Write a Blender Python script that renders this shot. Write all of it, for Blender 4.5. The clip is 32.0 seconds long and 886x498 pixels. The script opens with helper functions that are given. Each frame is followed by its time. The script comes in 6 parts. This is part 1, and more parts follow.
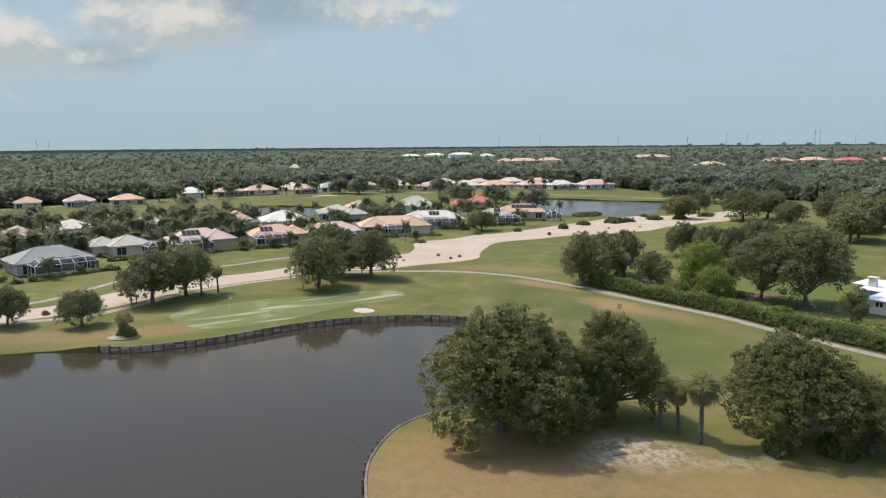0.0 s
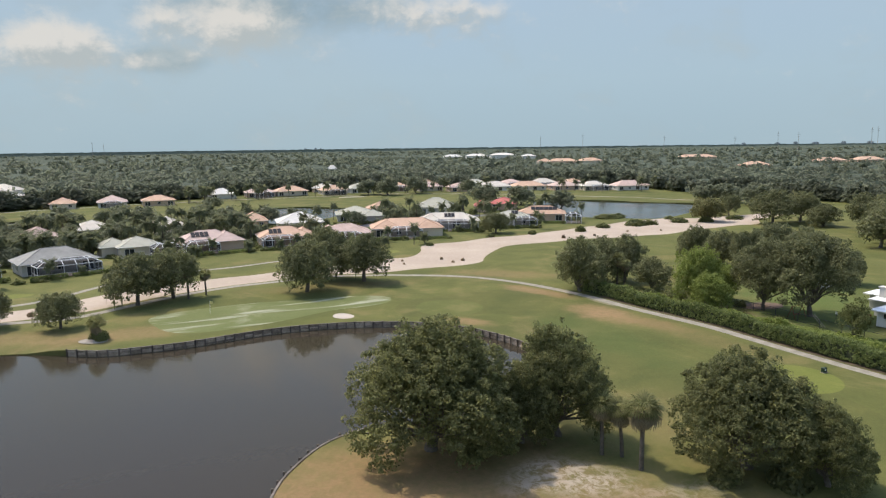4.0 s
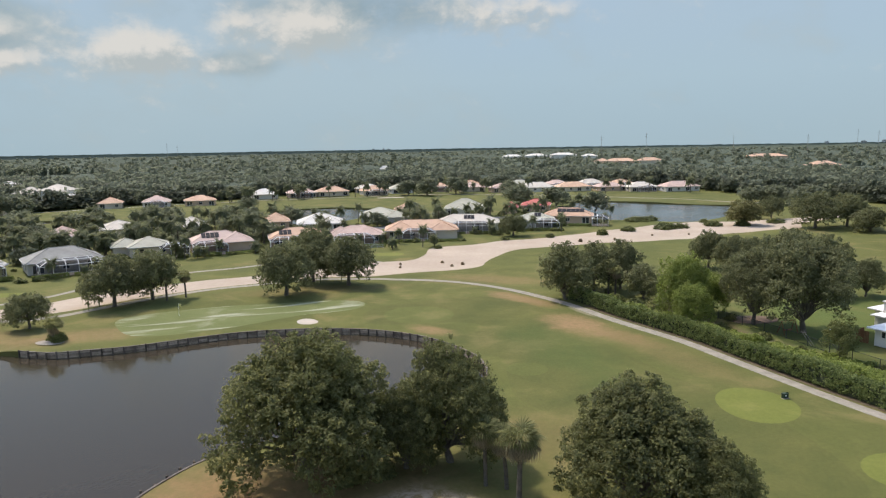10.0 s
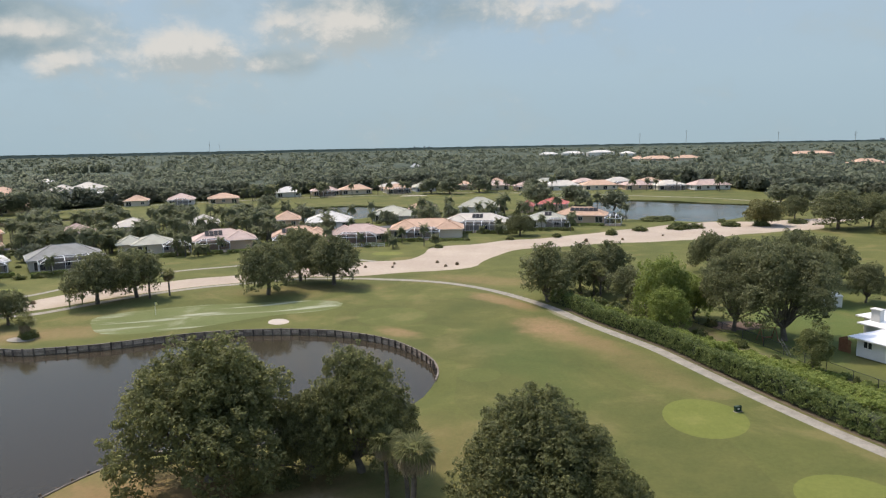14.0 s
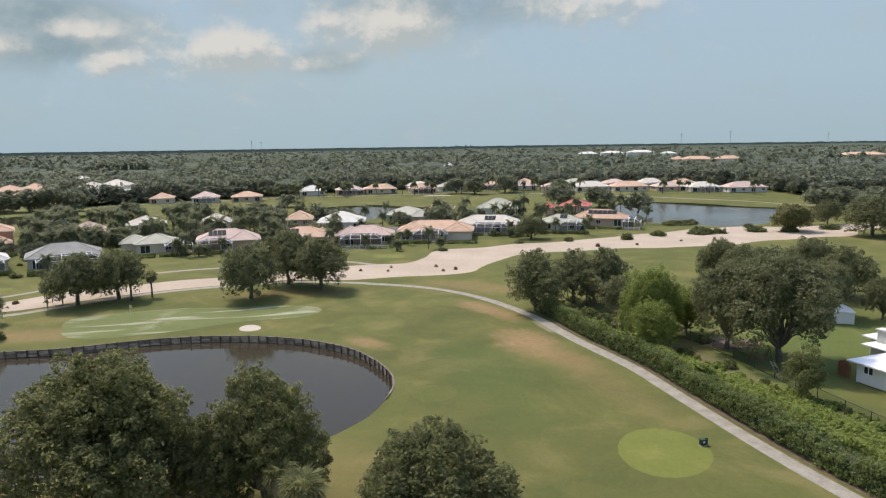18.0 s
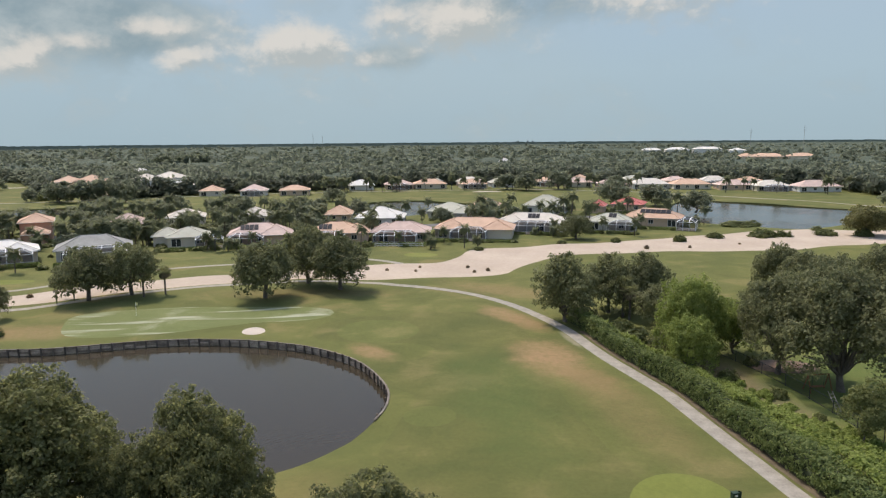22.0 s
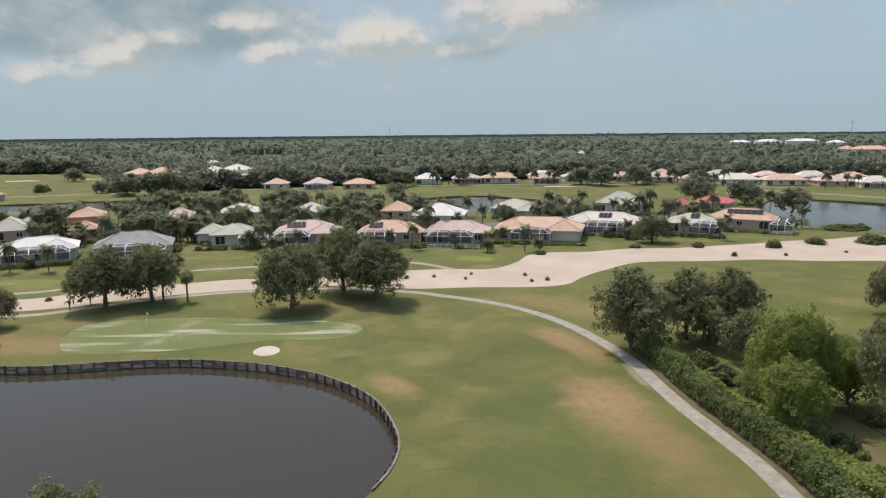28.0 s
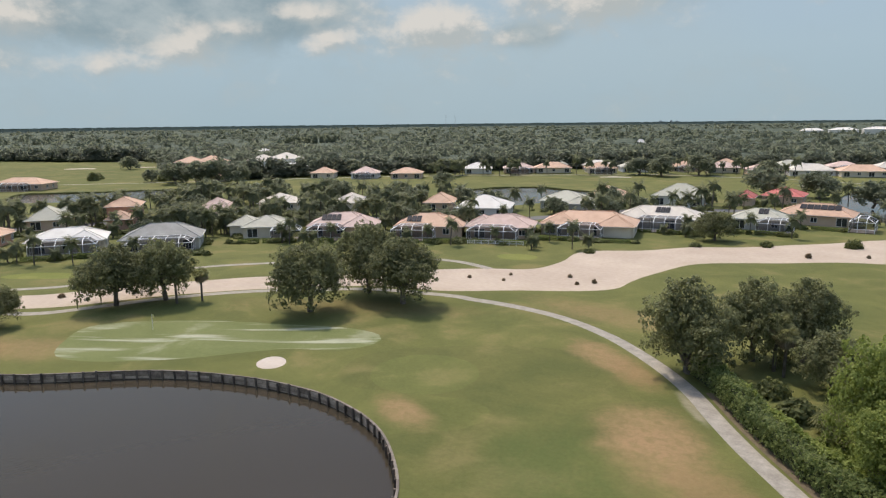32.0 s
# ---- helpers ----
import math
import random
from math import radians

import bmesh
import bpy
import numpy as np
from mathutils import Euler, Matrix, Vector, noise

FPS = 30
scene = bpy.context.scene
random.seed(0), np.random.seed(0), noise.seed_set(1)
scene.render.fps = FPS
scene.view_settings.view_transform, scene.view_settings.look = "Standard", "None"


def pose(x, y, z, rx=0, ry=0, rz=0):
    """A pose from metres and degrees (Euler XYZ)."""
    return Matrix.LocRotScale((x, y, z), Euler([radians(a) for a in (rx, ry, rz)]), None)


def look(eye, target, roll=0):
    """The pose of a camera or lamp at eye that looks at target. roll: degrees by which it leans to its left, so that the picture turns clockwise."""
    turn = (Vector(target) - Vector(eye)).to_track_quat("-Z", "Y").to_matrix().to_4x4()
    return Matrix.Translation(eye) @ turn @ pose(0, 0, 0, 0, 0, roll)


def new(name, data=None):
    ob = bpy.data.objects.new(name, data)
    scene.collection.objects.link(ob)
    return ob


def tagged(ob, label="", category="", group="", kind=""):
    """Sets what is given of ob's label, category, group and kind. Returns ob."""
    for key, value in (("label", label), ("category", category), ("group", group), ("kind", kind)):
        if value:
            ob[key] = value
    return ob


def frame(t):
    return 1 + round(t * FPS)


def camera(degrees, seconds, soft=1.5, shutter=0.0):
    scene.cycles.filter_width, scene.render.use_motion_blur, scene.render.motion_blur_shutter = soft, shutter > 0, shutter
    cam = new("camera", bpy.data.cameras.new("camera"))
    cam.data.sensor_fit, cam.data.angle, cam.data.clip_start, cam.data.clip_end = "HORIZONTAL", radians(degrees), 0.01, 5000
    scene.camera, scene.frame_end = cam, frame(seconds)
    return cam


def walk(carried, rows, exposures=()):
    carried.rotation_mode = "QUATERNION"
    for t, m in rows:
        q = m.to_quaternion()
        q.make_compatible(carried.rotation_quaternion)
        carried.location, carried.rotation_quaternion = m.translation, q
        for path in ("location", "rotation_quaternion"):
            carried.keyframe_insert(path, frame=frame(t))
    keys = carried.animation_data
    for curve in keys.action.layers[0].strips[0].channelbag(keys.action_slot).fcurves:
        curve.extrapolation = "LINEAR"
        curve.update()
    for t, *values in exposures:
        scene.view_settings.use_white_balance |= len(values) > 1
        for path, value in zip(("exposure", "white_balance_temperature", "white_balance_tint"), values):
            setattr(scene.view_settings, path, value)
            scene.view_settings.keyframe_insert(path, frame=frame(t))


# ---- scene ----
from mathutils import geometry

cam = camera(64.4, 32.0, 1.25)
# seconds, place in metres, then yaw, pitch and roll in degrees
PATH = [
    (0, -0.12, 0.77, 28.38, 0.393, -8.455, -0.448),
    (1, 2.53, 1.63, 28.31, 1.258, -8.376, -0.551),
    (2, 5.42, 2.72, 28.36, 2.358, -8.346, -0.614),
    (3, 8.29, 3.82, 28.45, 3.358, -8.354, -0.626),
    (6, 16.43, 6.97, 28.53, 6.212, -8.397, -0.843),
    (7, 19.15, 8.27, 28.54, 7.202, -8.287, -0.827),
    (8, 21.85, 9.42, 28.54, 8.143, -8.407, -0.872),
    (9, 24.55, 10.58, 28.50, 9.042, -8.341, -0.914),
    (10, 27.33, 11.74, 28.43, 9.929, -8.315, -0.928),
    (11, 30.06, 12.76, 28.42, 10.893, -8.338, -0.940),
    (12, 32.70, 13.89, 28.45, 11.887, -8.175, -0.935),
    (13, 35.44, 15.06, 28.39, 12.721, -8.220, -1.013),
    (14, 38.09, 16.45, 28.34, 13.385, -8.437, -1.054),
    (17, 44.94, 22.38, 28.47, 15.823, -8.462, -0.918),
    (18, 46.47, 24.84, 28.49, 16.839, -8.486, -0.802),
    (19, 47.83, 27.55, 28.42, 18.041, -8.470, -0.684),
    (20, 48.72, 30.34, 28.24, 19.084, -8.576, -0.525),
    (21, 49.20, 33.29, 28.04, 20.392, -8.767, -0.433),
    (22, 49.47, 36.16, 27.87, 21.798, -8.802, -0.460),
    (23, 49.31, 39.18, 27.87, 22.938, -8.832, -0.357),
    (24, 48.95, 41.99, 27.90, 23.855, -8.931, -0.343),
    (25, 48.57, 44.78, 27.90, 25.029, -8.979, -0.346),
    (28, 47.36, 53.23, 27.81, 28.109, -9.397, -0.528),
    (29, 46.88, 56.11, 27.85, 29.293, -9.692, -0.584),
    (30, 46.25, 59.08, 27.84, 30.192, -9.955, -0.595),
    (31, 45.71, 62.24, 27.78, 31.797, -10.120, -0.638),
    (32, 45.13, 64.92, 27.59, 32.787, -10.274, -0.597),
]


def heading(x, y, z, yaw, pitch, roll):
    a, b = radians(yaw), radians(pitch)
    ahead = Vector((-math.sin(a) * math.cos(b), math.cos(a) * math.cos(b), math.sin(b)))
    return look((x, y, z), Vector((x, y, z)) + ahead, roll)


# the clip's own picture grows a little warmer on the way
walk(cam, [(row[0], heading(*row[1:])) for row in PATH], [(0.0, 0.26, 6870, 12), (32.0, 0.18, 7030, 13)])

# ---------------------------------------------------------------- light
SUN_AZ, SUN_EL = radians(-57), radians(57)
world = bpy.data.worlds.new("sky")
scene.world = world
world.use_nodes = True
wn = world.node_tree.nodes
sky = wn.new("ShaderNodeTexSky")
sky.sky_type, sky.sun_disc = "NISHITA", False
sky.sun_elevation, sky.sun_rotation = SUN_EL, SUN_AZ
sky.air_density, sky.dust_density, sky.ozone_density = 1.0, 1.3, 0.6
wn["Background"].inputs[1].default_value = 0.28
world.node_tree.links.new(sky.outputs[0], wn["Background"].inputs[0])
sun_data = bpy.data.lights.new("sun", "SUN")
sun_data.energy, sun_data.angle, sun_data.color = 2.9, radians(0.55), (1.0, 0.945, 0.87)
sun = new("sun", sun_data)
sun_dir = Vector((math.sin(SUN_AZ) * math.cos(SUN_EL), math.cos(SUN_AZ) * math.cos(SUN_EL), math.sin(SUN_EL)))
sun.matrix_world = look(sun_dir * 900, (0, 0, 0))


# ---------------------------------------------------------------- materials
def mat(name, rough=0.8, spec=0.3, metal=0.0):
    m = bpy.data.materials.new(name)
    m.use_nodes = True
    b = m.node_tree.nodes["Principled BSDF"]
    b.inputs["Roughness"].default_value = rough
    b.inputs["Specular IOR Level"].default_value = spec
    b.inputs["Metallic"].default_value = metal
    return m, m.node_tree.nodes, m.node_tree.links, b


def math_node(nodes, links, op, a, b=None, clamp=False):
    n = nodes.new("ShaderNodeMath")
    n.operation, n.use_clamp = op, clamp
    for socket, v in zip(n.inputs, (a, b)):
        if v is None:
            continue
        if isinstance(v, (int, float)):
            socket.default_value = v
        else:
            links.new(v, socket)
    return n.outputs[0]


def noise_node(nodes, links, coord, scale, detail=4.0, rough=0.55, distort=0.0):
    n = nodes.new("ShaderNodeTexNoise")
    n.inputs["Scale"].default_value, n.inputs["Detail"].default_value = scale, detail
    n.inputs["Roughness"].default_value, n.inputs["Distortion"].default_value = rough, distort
    links.new(coord, n.inputs["Vector"])
    return n.outputs["Fac"]


def ramp(nodes, links, fac, *stops):
    n = nodes.new("ShaderNodeValToRGB")
    e = n.color_ramp.elements
    while len(e) < len(stops):
        e.new(0.5)
    for el, (p, c) in zip(e, stops):
        el.position, el.color = p, (*c, 1) if len(c) == 3 else c
    links.new(fac, n.inputs[0])
    return n.outputs[0]


def blend(nodes, links, fac, a, b, mode="MIX"):
    n = nodes.new("ShaderNodeMix")
    n.data_type, n.blend_type = "RGBA", mode
    for socket, v in ((n.inputs[0], fac), (n.inputs[6], a), (n.inputs[7], b)):
        if isinstance(v, (int, float)):
            socket.default_value = v
        elif isinstance(v, tuple):
            socket.default_value = (*v, 1)
        else:
            links.new(v, socket)
    return n.outputs[2]


def bump(nodes, links, b, height, strength=0.3, dist=0.05):
    n = nodes.new("ShaderNodeBump")
    n.inputs["Strength"].default_value, n.inputs["Distance"].default_value = strength, dist
    links.new(height, n.inputs["Height"])
    links.new(n.outputs[0], b.inputs["Normal"])


def place_coord(nodes):
    return nodes.new("ShaderNodeNewGeometry").outputs["Position"]


def smooth_step(nodes, links, v, lo, hi):
    n = nodes.new("ShaderNodeMapRange")
    n.interpolation_type = "SMOOTHSTEP"
    n.inputs["From Min"].default_value, n.inputs["From Max"].default_value = lo, hi
    links.new(v, n.inputs["Value"])
    return n.outputs[0]


def patch_mask(nodes, links, coord, wobble, x, y, rx, ry, turn, soft=0.5):
    """1 inside an uneven oval of the ground, 0 outside."""
    mp = nodes.new("ShaderNodeMapping")
    mp.vector_type = "TEXTURE"
    mp.inputs["Location"].default_value = (x, y, 0)
    mp.inputs["Rotation"].default_value = (0, 0, radians(turn))
    mp.inputs["Scale"].default_value = (rx, ry, 1000)
    links.new(coord, mp.inputs["Vector"])
    ln = nodes.new("ShaderNodeVectorMath")
    ln.operation = "LENGTH"
    links.new(mp.outputs[0], ln.inputs[0])
    d = math_node(nodes, links, "ADD", ln.outputs["Value"], wobble)
    return smooth_step(nodes, links, d, 1 + soft, 1 - soft)


def rough_mat(name, dark, light, scale=0.6, fine=8.0, rough=0.85, bump_s=0.3, bump_d=0.03, spec=0.2, per_object=0.0):
    """A plain weathered surface: two colours mixed by coarse and fine noise."""
    m, n, l, b = mat(name, rough, spec)
    c = place_coord(n)
    f = math_node(n, l, "ADD", math_node(n, l, "MULTIPLY", noise_node(n, l, c, scale), 0.6), math_node(n, l, "MULTIPLY", noise_node(n, l, c, fine), 0.4))
    if per_object:
        r = n.new("ShaderNodeObjectInfo").outputs["Random"]
        f = math_node(n, l, "ADD", f, math_node(n, l, "MULTIPLY", math_node(n, l, "SUBTRACT", r, 0.5), per_object))
    l.new(ramp(n, l, f, (0.32, dark), (0.68, light)), b.inputs["Base Color"])
    bump(n, l, b, noise_node(n, l, c, fine * 2), bump_s, bump_d)
    return m


def leaf_mat(name, dark, light, spread=1.0, through_leaf=0.54):
    m, n, l, b = mat(name, 0.62, 0.25)
    r = n.new("ShaderNodeNewGeometry").outputs["Random Per Island"]
    o = n.new("ShaderNodeObjectInfo").outputs["Random"]
    c = place_coord(n)
    v = math_node(n, l, "ADD", math_node(n, l, "MULTIPLY", r, 0.55), math_node(n, l, "MULTIPLY", noise_node(n, l, c, 0.35, 3), 0.5))
    v = math_node(n, l, "ADD", v, math_node(n, l, "MULTIPLY", math_node(n, l, "SUBTRACT", o, 0.5), 0.25 * spread))
    col = ramp(n, l, v, (0.2, dark), (0.8, light))
    l.new(col, b.inputs["Base Color"])
    tr = n.new("ShaderNodeBsdfTranslucent")
    l.new(col, tr.inputs[0])
    mix = n.new("ShaderNodeMixShader")
    mix.inputs[0].default_value = through_leaf
    l.new(b.outputs[0], mix.inputs[1])
    l.new(tr.outputs[0], mix.inputs[2])
    l.new(mix.outputs[0], n["Material Output"].inputs[0])
    return m


def grass_mat(name, a, b_col, dry, dry_amount, patches=(), fine=1.0, streak=None):
    m, n, l, b = mat(name, 0.9, 0.12)
    c = place_coord(n)
    big, mid, small = noise_node(n, l, c, 0.018, 3), noise_node(n, l, c, 0.11, 4, 0.6, 0.4), noise_node(n, l, c, 2.4 * fine, 6, 0.7)
    f = math_node(n, l, "ADD", math_node(n, l, "MULTIPLY", big, 0.4), math_node(n, l, "MULTIPLY", mid, 0.6))
    col = ramp(n, l, f, (0.40, a), (0.60, b_col))
    thin = smooth_step(n, l, math_node(n, l, "ADD", math_node(n, l, "MULTIPLY", mid, 0.5), math_node(n, l, "MULTIPLY", noise_node(n, l, c, 0.05, 5, 0.62), 0.5)), 0.52, 0.62)
    col = blend(n, l, math_node(n, l, "MULTIPLY", thin, dry_amount), col, dry)
    if streak:
        mp = n.new("ShaderNodeMapping")
        mp.vector_type = "TEXTURE"
        mp.inputs["Rotation"].default_value = (0, 0, radians(streak))
        mp.inputs["Scale"].default_value = (9.0, 1.0, 1.0)
        l.new(c, mp.inputs["Vector"])
        lines = smooth_step(n, l, noise_node(n, l, mp.outputs[0], 0.42, 3, 0.55, 0.25), 0.53, 0.66)
        col = blend(n, l, math_node(n, l, "MULTIPLY", lines, 0.62), col, dry)
    wob = math_node(n, l, "MULTIPLY", math_node(n, l, "SUBTRACT", noise_node(n, l, c, 0.22, 5, 0.65), 0.5), 1.5)
    broken = smooth_step(n, l, noise_node(n, l, c, 0.9, 6, 0.75, 0.6), 0.40, 0.58)
    for x, y, rx, ry, turn, strength, shade in patches:
        k = math_node(n, l, "MULTIPLY", patch_mask(n, l, c, wob, x, y, rx, ry, turn, 0.6), strength)
        k = math_node(n, l, "MULTIPLY", k, math_node(n, l, "ADD", math_node(n, l, "MULTIPLY", broken, 0.95 if max(shade) > 0.4 else 0.3), 0.05 if max(shade) > 0.4 else 0.7))
        col = blend(n, l, k, col, shade)
    tint = ramp(n, l, small, (0.3, (0.86, 0.86, 0.86)), (0.7, (1.10, 1.10, 1.10)))
    col = blend(n, l, 0.8, col, tint, "MULTIPLY")
    l.new(col, b.inputs["Base Color"])
    bump(n, l, b, noise_node(n, l, c, 9.0, 4, 0.7), 0.5, 0.06)
    return m


TAN, TAN2 = (0.242, 0.158, 0.077), (0.272, 0.178, 0.090)
PATCHES = (
    (2.7, 59.7, 17, 9, 15, 0.95, TAN), (26, 55.1, 14, 5, 0, 0.75, TAN), (17.4, 62.4, 4.6, 3.0, 10, 0.8, (0.42, 0.36, 0.28)), (27.0, 61.0, 4.5, 1.6, 20, 0.35, (0.42, 0.35, 0.27)),
    (25.5, 111.0, 12.0, 5.5, -62, 0.6, (0.078, 0.104, 0.030)), (32.5, 98.0, 8.0, 4.0, -60, 0.5, (0.080, 0.104, 0.030)), (29.6, 122.6, 7.2, 4.0, -62, 0.95, TAN2), (36.4, 115.6, 5.0, 2.6, -50, 0.7, TAN), (17.5, 142.4, 5.5, 2.6, -38, 0.85, TAN2), (22.8, 138.4, 4.6, 2.2, -50, 0.7, TAN), (41.4, 107.6, 13, 3.2, -57, 0.5, (0.185, 0.140, 0.060)), (6.8, 116.8, 3.8, 1.9, -28, 0.8, TAN2), (30.4, 132.4, 3.4, 0.6, -58, 0.5, (0.38, 0.32, 0.24)),
    (-46.3, 106.9, 12, 4, 30, 0.55, TAN2), (-63.5, 104.4, 14, 4, 10, 0.5, TAN2), (12.9, 160.2, 12, 4, -15, 0.5, TAN2), (-22, 144.2, 16, 3.5, 22, 0.35, TAN),
    (52.4, 121.6, 6.5, 2.2, -55, 0.8, (0.17, 0.125, 0.085)), (57.6, 113.6, 5.5, 1.8, -58, 0.6, (0.19, 0.14, 0.095)), (66.5, 101.0, 6, 1.6, -52, 0.5, (0.2, 0.14, 0.095)), (66, 126, 11, 15, -35, 0.75, (0.092, 0.132, 0.036)), (72, 146, 16, 9, 20, 0.6, (0.092, 0.132, 0.036)), (23.9, 78.3, 10, 6, 0, 0.3, TAN), (59.4, 157.3, 18, 6, 20, 0.3, TAN2))
GRASS = grass_mat("grass", (0.094, 0.104, 0.031), (0.138, 0.138, 0.043), (0.215, 0.165, 0.075), 0.38, PATCHES)
FAIRWAY = grass_mat("fairway", (0.088, 0.097, 0.030), (0.131, 0.129, 0.041), (0.200, 0.160, 0.072), 0.42, PATCHES)
GREEN = grass_mat("putting_green", (0.128, 0.146, 0.053), (0.165, 0.180, 0.072), (0.44, 0.44, 0.34), 0.25, streak=30)
TEE = grass_mat("tee_turf", (0.135, 0.152, 0.036), (0.165, 0.176, 0.046), (0.23, 0.22, 0.07), 0.3)
COLLAR = grass_mat("collar_turf", (0.098, 0.110, 0.033), (0.136, 0.141, 0.044), (0.205, 0.17, 0.072), 0.4)
SAND = rough_mat("sand", (0.365, 0.295, 0.225), (0.475, 0.395, 0.31), 0.08, 1.2, 0.95, 0.5, 0.12, 0.1)
BUNKER_SAND = rough_mat("bunker_sand", (0.42, 0.36, 0.30), (0.52, 0.455, 0.38), 0.4, 3.0, 0.95, 0.4, 0.06, 0.1)
CONCRETE = rough_mat("path_concrete", (0.20, 0.182, 0.150), (0.365, 0.332, 0.275), 0.8, 5.0, 0.9, 0.3, 0.02, 0.2)
ASPHALT = rough_mat("street_asphalt", (0.10, 0.10, 0.10), (0.17, 0.165, 0.16), 0.2, 6.0, 0.9, 0.3, 0.02, 0.2)
BARK = rough_mat("bark", (0.085, 0.072, 0.060), (0.21, 0.185, 0.155), 2.0, 14.0, 0.95, 0.8, 0.06)
PALM_BARK = rough_mat("palm_bark", (0.075, 0.064, 0.052), (0.17, 0.148, 0.12), 1.5, 9.0, 0.95, 0.8, 0.05)
TIMBER = rough_mat("wet_timber", (0.19, 0.143, 0.102), (0.56, 0.435, 0.32), 1.6, 7.0, 0.85, 0.6, 0.03, 0.25, 0.35)
TIMBER_POST = rough_mat("dark_piles", (0.062, 0.047, 0.035), (0.18, 0.142, 0.107), 1.0, 7.0, 0.85, 0.6, 0.03, 0.25, 0.35)
TIMBER_CAP = rough_mat("grey_timber", (0.12, 0.10, 0.08), (0.24, 0.205, 0.17), 1.0, 7.0, 0.85, 0.6, 0.03, 0.25, 0.35)
OAK_LEAF = leaf_mat("oak_leaves", (0.136, 0.146, 0.072), (0.250, 0.256, 0.120))
OAK_LEAF_FRONT = leaf_mat("oak_leaves_fresh", (0.130, 0.140, 0.063), (0.262, 0.266, 0.106), 1.0, 0.62)
OLIVE_LEAF = leaf_mat("olive_leaves", (0.12, 0.12, 0.05), (0.25, 0.24, 0.10))
LIGHT_LEAF = leaf_mat("light_leaves", (0.165, 0.208, 0.050), (0.300, 0.345, 0.092))
HEDGE_LEAF = leaf_mat("hedge_leaves", (0.125, 0.165, 0.052), (0.255, 0.295, 0.095))
# estate trees: distance haze is put into the colour, paler and greyer
ESTATE_HAZE_LEAF = leaf_mat("hazed_estate_leaves", (0.165, 0.185, 0.118), (0.265, 0.282, 0.178), 1.0, 0.64)
PALM_LEAF = leaf_mat("palm_fronds", (0.108, 0.125, 0.064), (0.215, 0.225, 0.115))
DEAD_FROND = leaf_mat("dead_fronds", (0.17, 0.135, 0.083), (0.42, 0.35, 0.225))
FAN_LEAF = leaf_mat("fan_fronds", (0.130, 0.145, 0.058), (0.285, 0.282, 0.118))
SHRUB_LEAF = leaf_mat("shrub_leaves", (0.10, 0.12, 0.042), (0.23, 0.24, 0.088))
DRY_LEAF = leaf_mat("dry_shrub", (0.18, 0.135, 0.08), (0.36, 0.27, 0.16))
# woods: lifted grey-green, with the haze of distance painted into the leaves
FOREST_HAZE_LEAF = leaf_mat("woodland", (0.132, 0.152, 0.102), (0.180, 0.198, 0.134), 1.0, 0.72)
VINE_LEAF = leaf_mat("vine_leaves", (0.170, 0.222, 0.048), (0.32, 0.368, 0.098))


def water_mat(name, rough, ripple):
    m, n, l, b = mat(name, rough, 0.5)
    c = place_coord(n)
    b.inputs["Base Color"].default_value = (0.045, 0.037, 0.025, 1)
    b.inputs["IOR"].default_value = 1.33
    st = n.new("ShaderNodeMapping")
    st.inputs["Scale"].default_value = (1.0, 0.6, 1.0)
    l.new(c, st.inputs["Vector"])
    calm = smooth_step(n, l, noise_node(n, l, c, 0.03, 3), 0.4, 0.62)
    h = math_node(n, l, "MULTIPLY", noise_node(n, l, st.outputs[0], 2.6, 3, 0.5), math_node(n, l, "ADD", calm, 0.25))
    bump(n, l, b, h, ripple, 0.05)
    return m


WATER, WIND_WATER = water_mat("pond_water", 0.05, 0.22), water_mat("ruffled_water", 0.12, 1.0)


def roof_mat(name, base, streak):
    m, n, l, b = mat(name, 0.75, 0.25)
    t = n.new("ShaderNodeTexCoord").outputs["Object"]
    c = place_coord(n)
    f = math_node(n, l, "ADD", math_node(n, l, "MULTIPLY", noise_node(n, l, c, 0.5), 0.6), math_node(n, l, "MULTIPLY", noise_node(n, l, c, 5.0), 0.4))
    r = n.new("ShaderNodeObjectInfo").outputs["Random"]
    f = math_node(n, l, "ADD", f, math_node(n, l, "MULTIPLY", math_node(n, l, "SUBTRACT", r, 0.5), 0.15))
    l.new(ramp(n, l, f, (0.3, streak), (0.62, base)), b.inputs["Base Color"])
    sep = n.new("ShaderNodeSeparateXYZ")
    l.new(t, sep.inputs[0])
    rows = math_node(n, l, "FRACT", math_node(n, l, "MULTIPLY", sep.outputs[2], 7.0))
    bump(n, l, b, rows, 0.6, 0.05)
    return m


ROOFS = {
    "pink": roof_mat("pink_tiles", (0.60, 0.45, 0.375), (0.47, 0.34, 0.28)),
    "orange": roof_mat("peach_tiles", (0.60, 0.40, 0.275), (0.47, 0.30, 0.20)),
    "cream": roof_mat("cream_tiles", (0.62, 0.565, 0.47), (0.51, 0.45, 0.37)),
    "white": roof_mat("white_tiles", (0.68, 0.65, 0.58), (0.58, 0.54, 0.47)),
    "grey": roof_mat("grey_tiles", (0.33, 0.325, 0.29), (0.23, 0.225, 0.20)),
    "pale": roof_mat("pale_grey_tiles", (0.46, 0.445, 0.35), (0.37, 0.355, 0.28)),
    "red": roof_mat("red_tiles", (0.52, 0.16, 0.13), (0.38, 0.10, 0.09)),
}
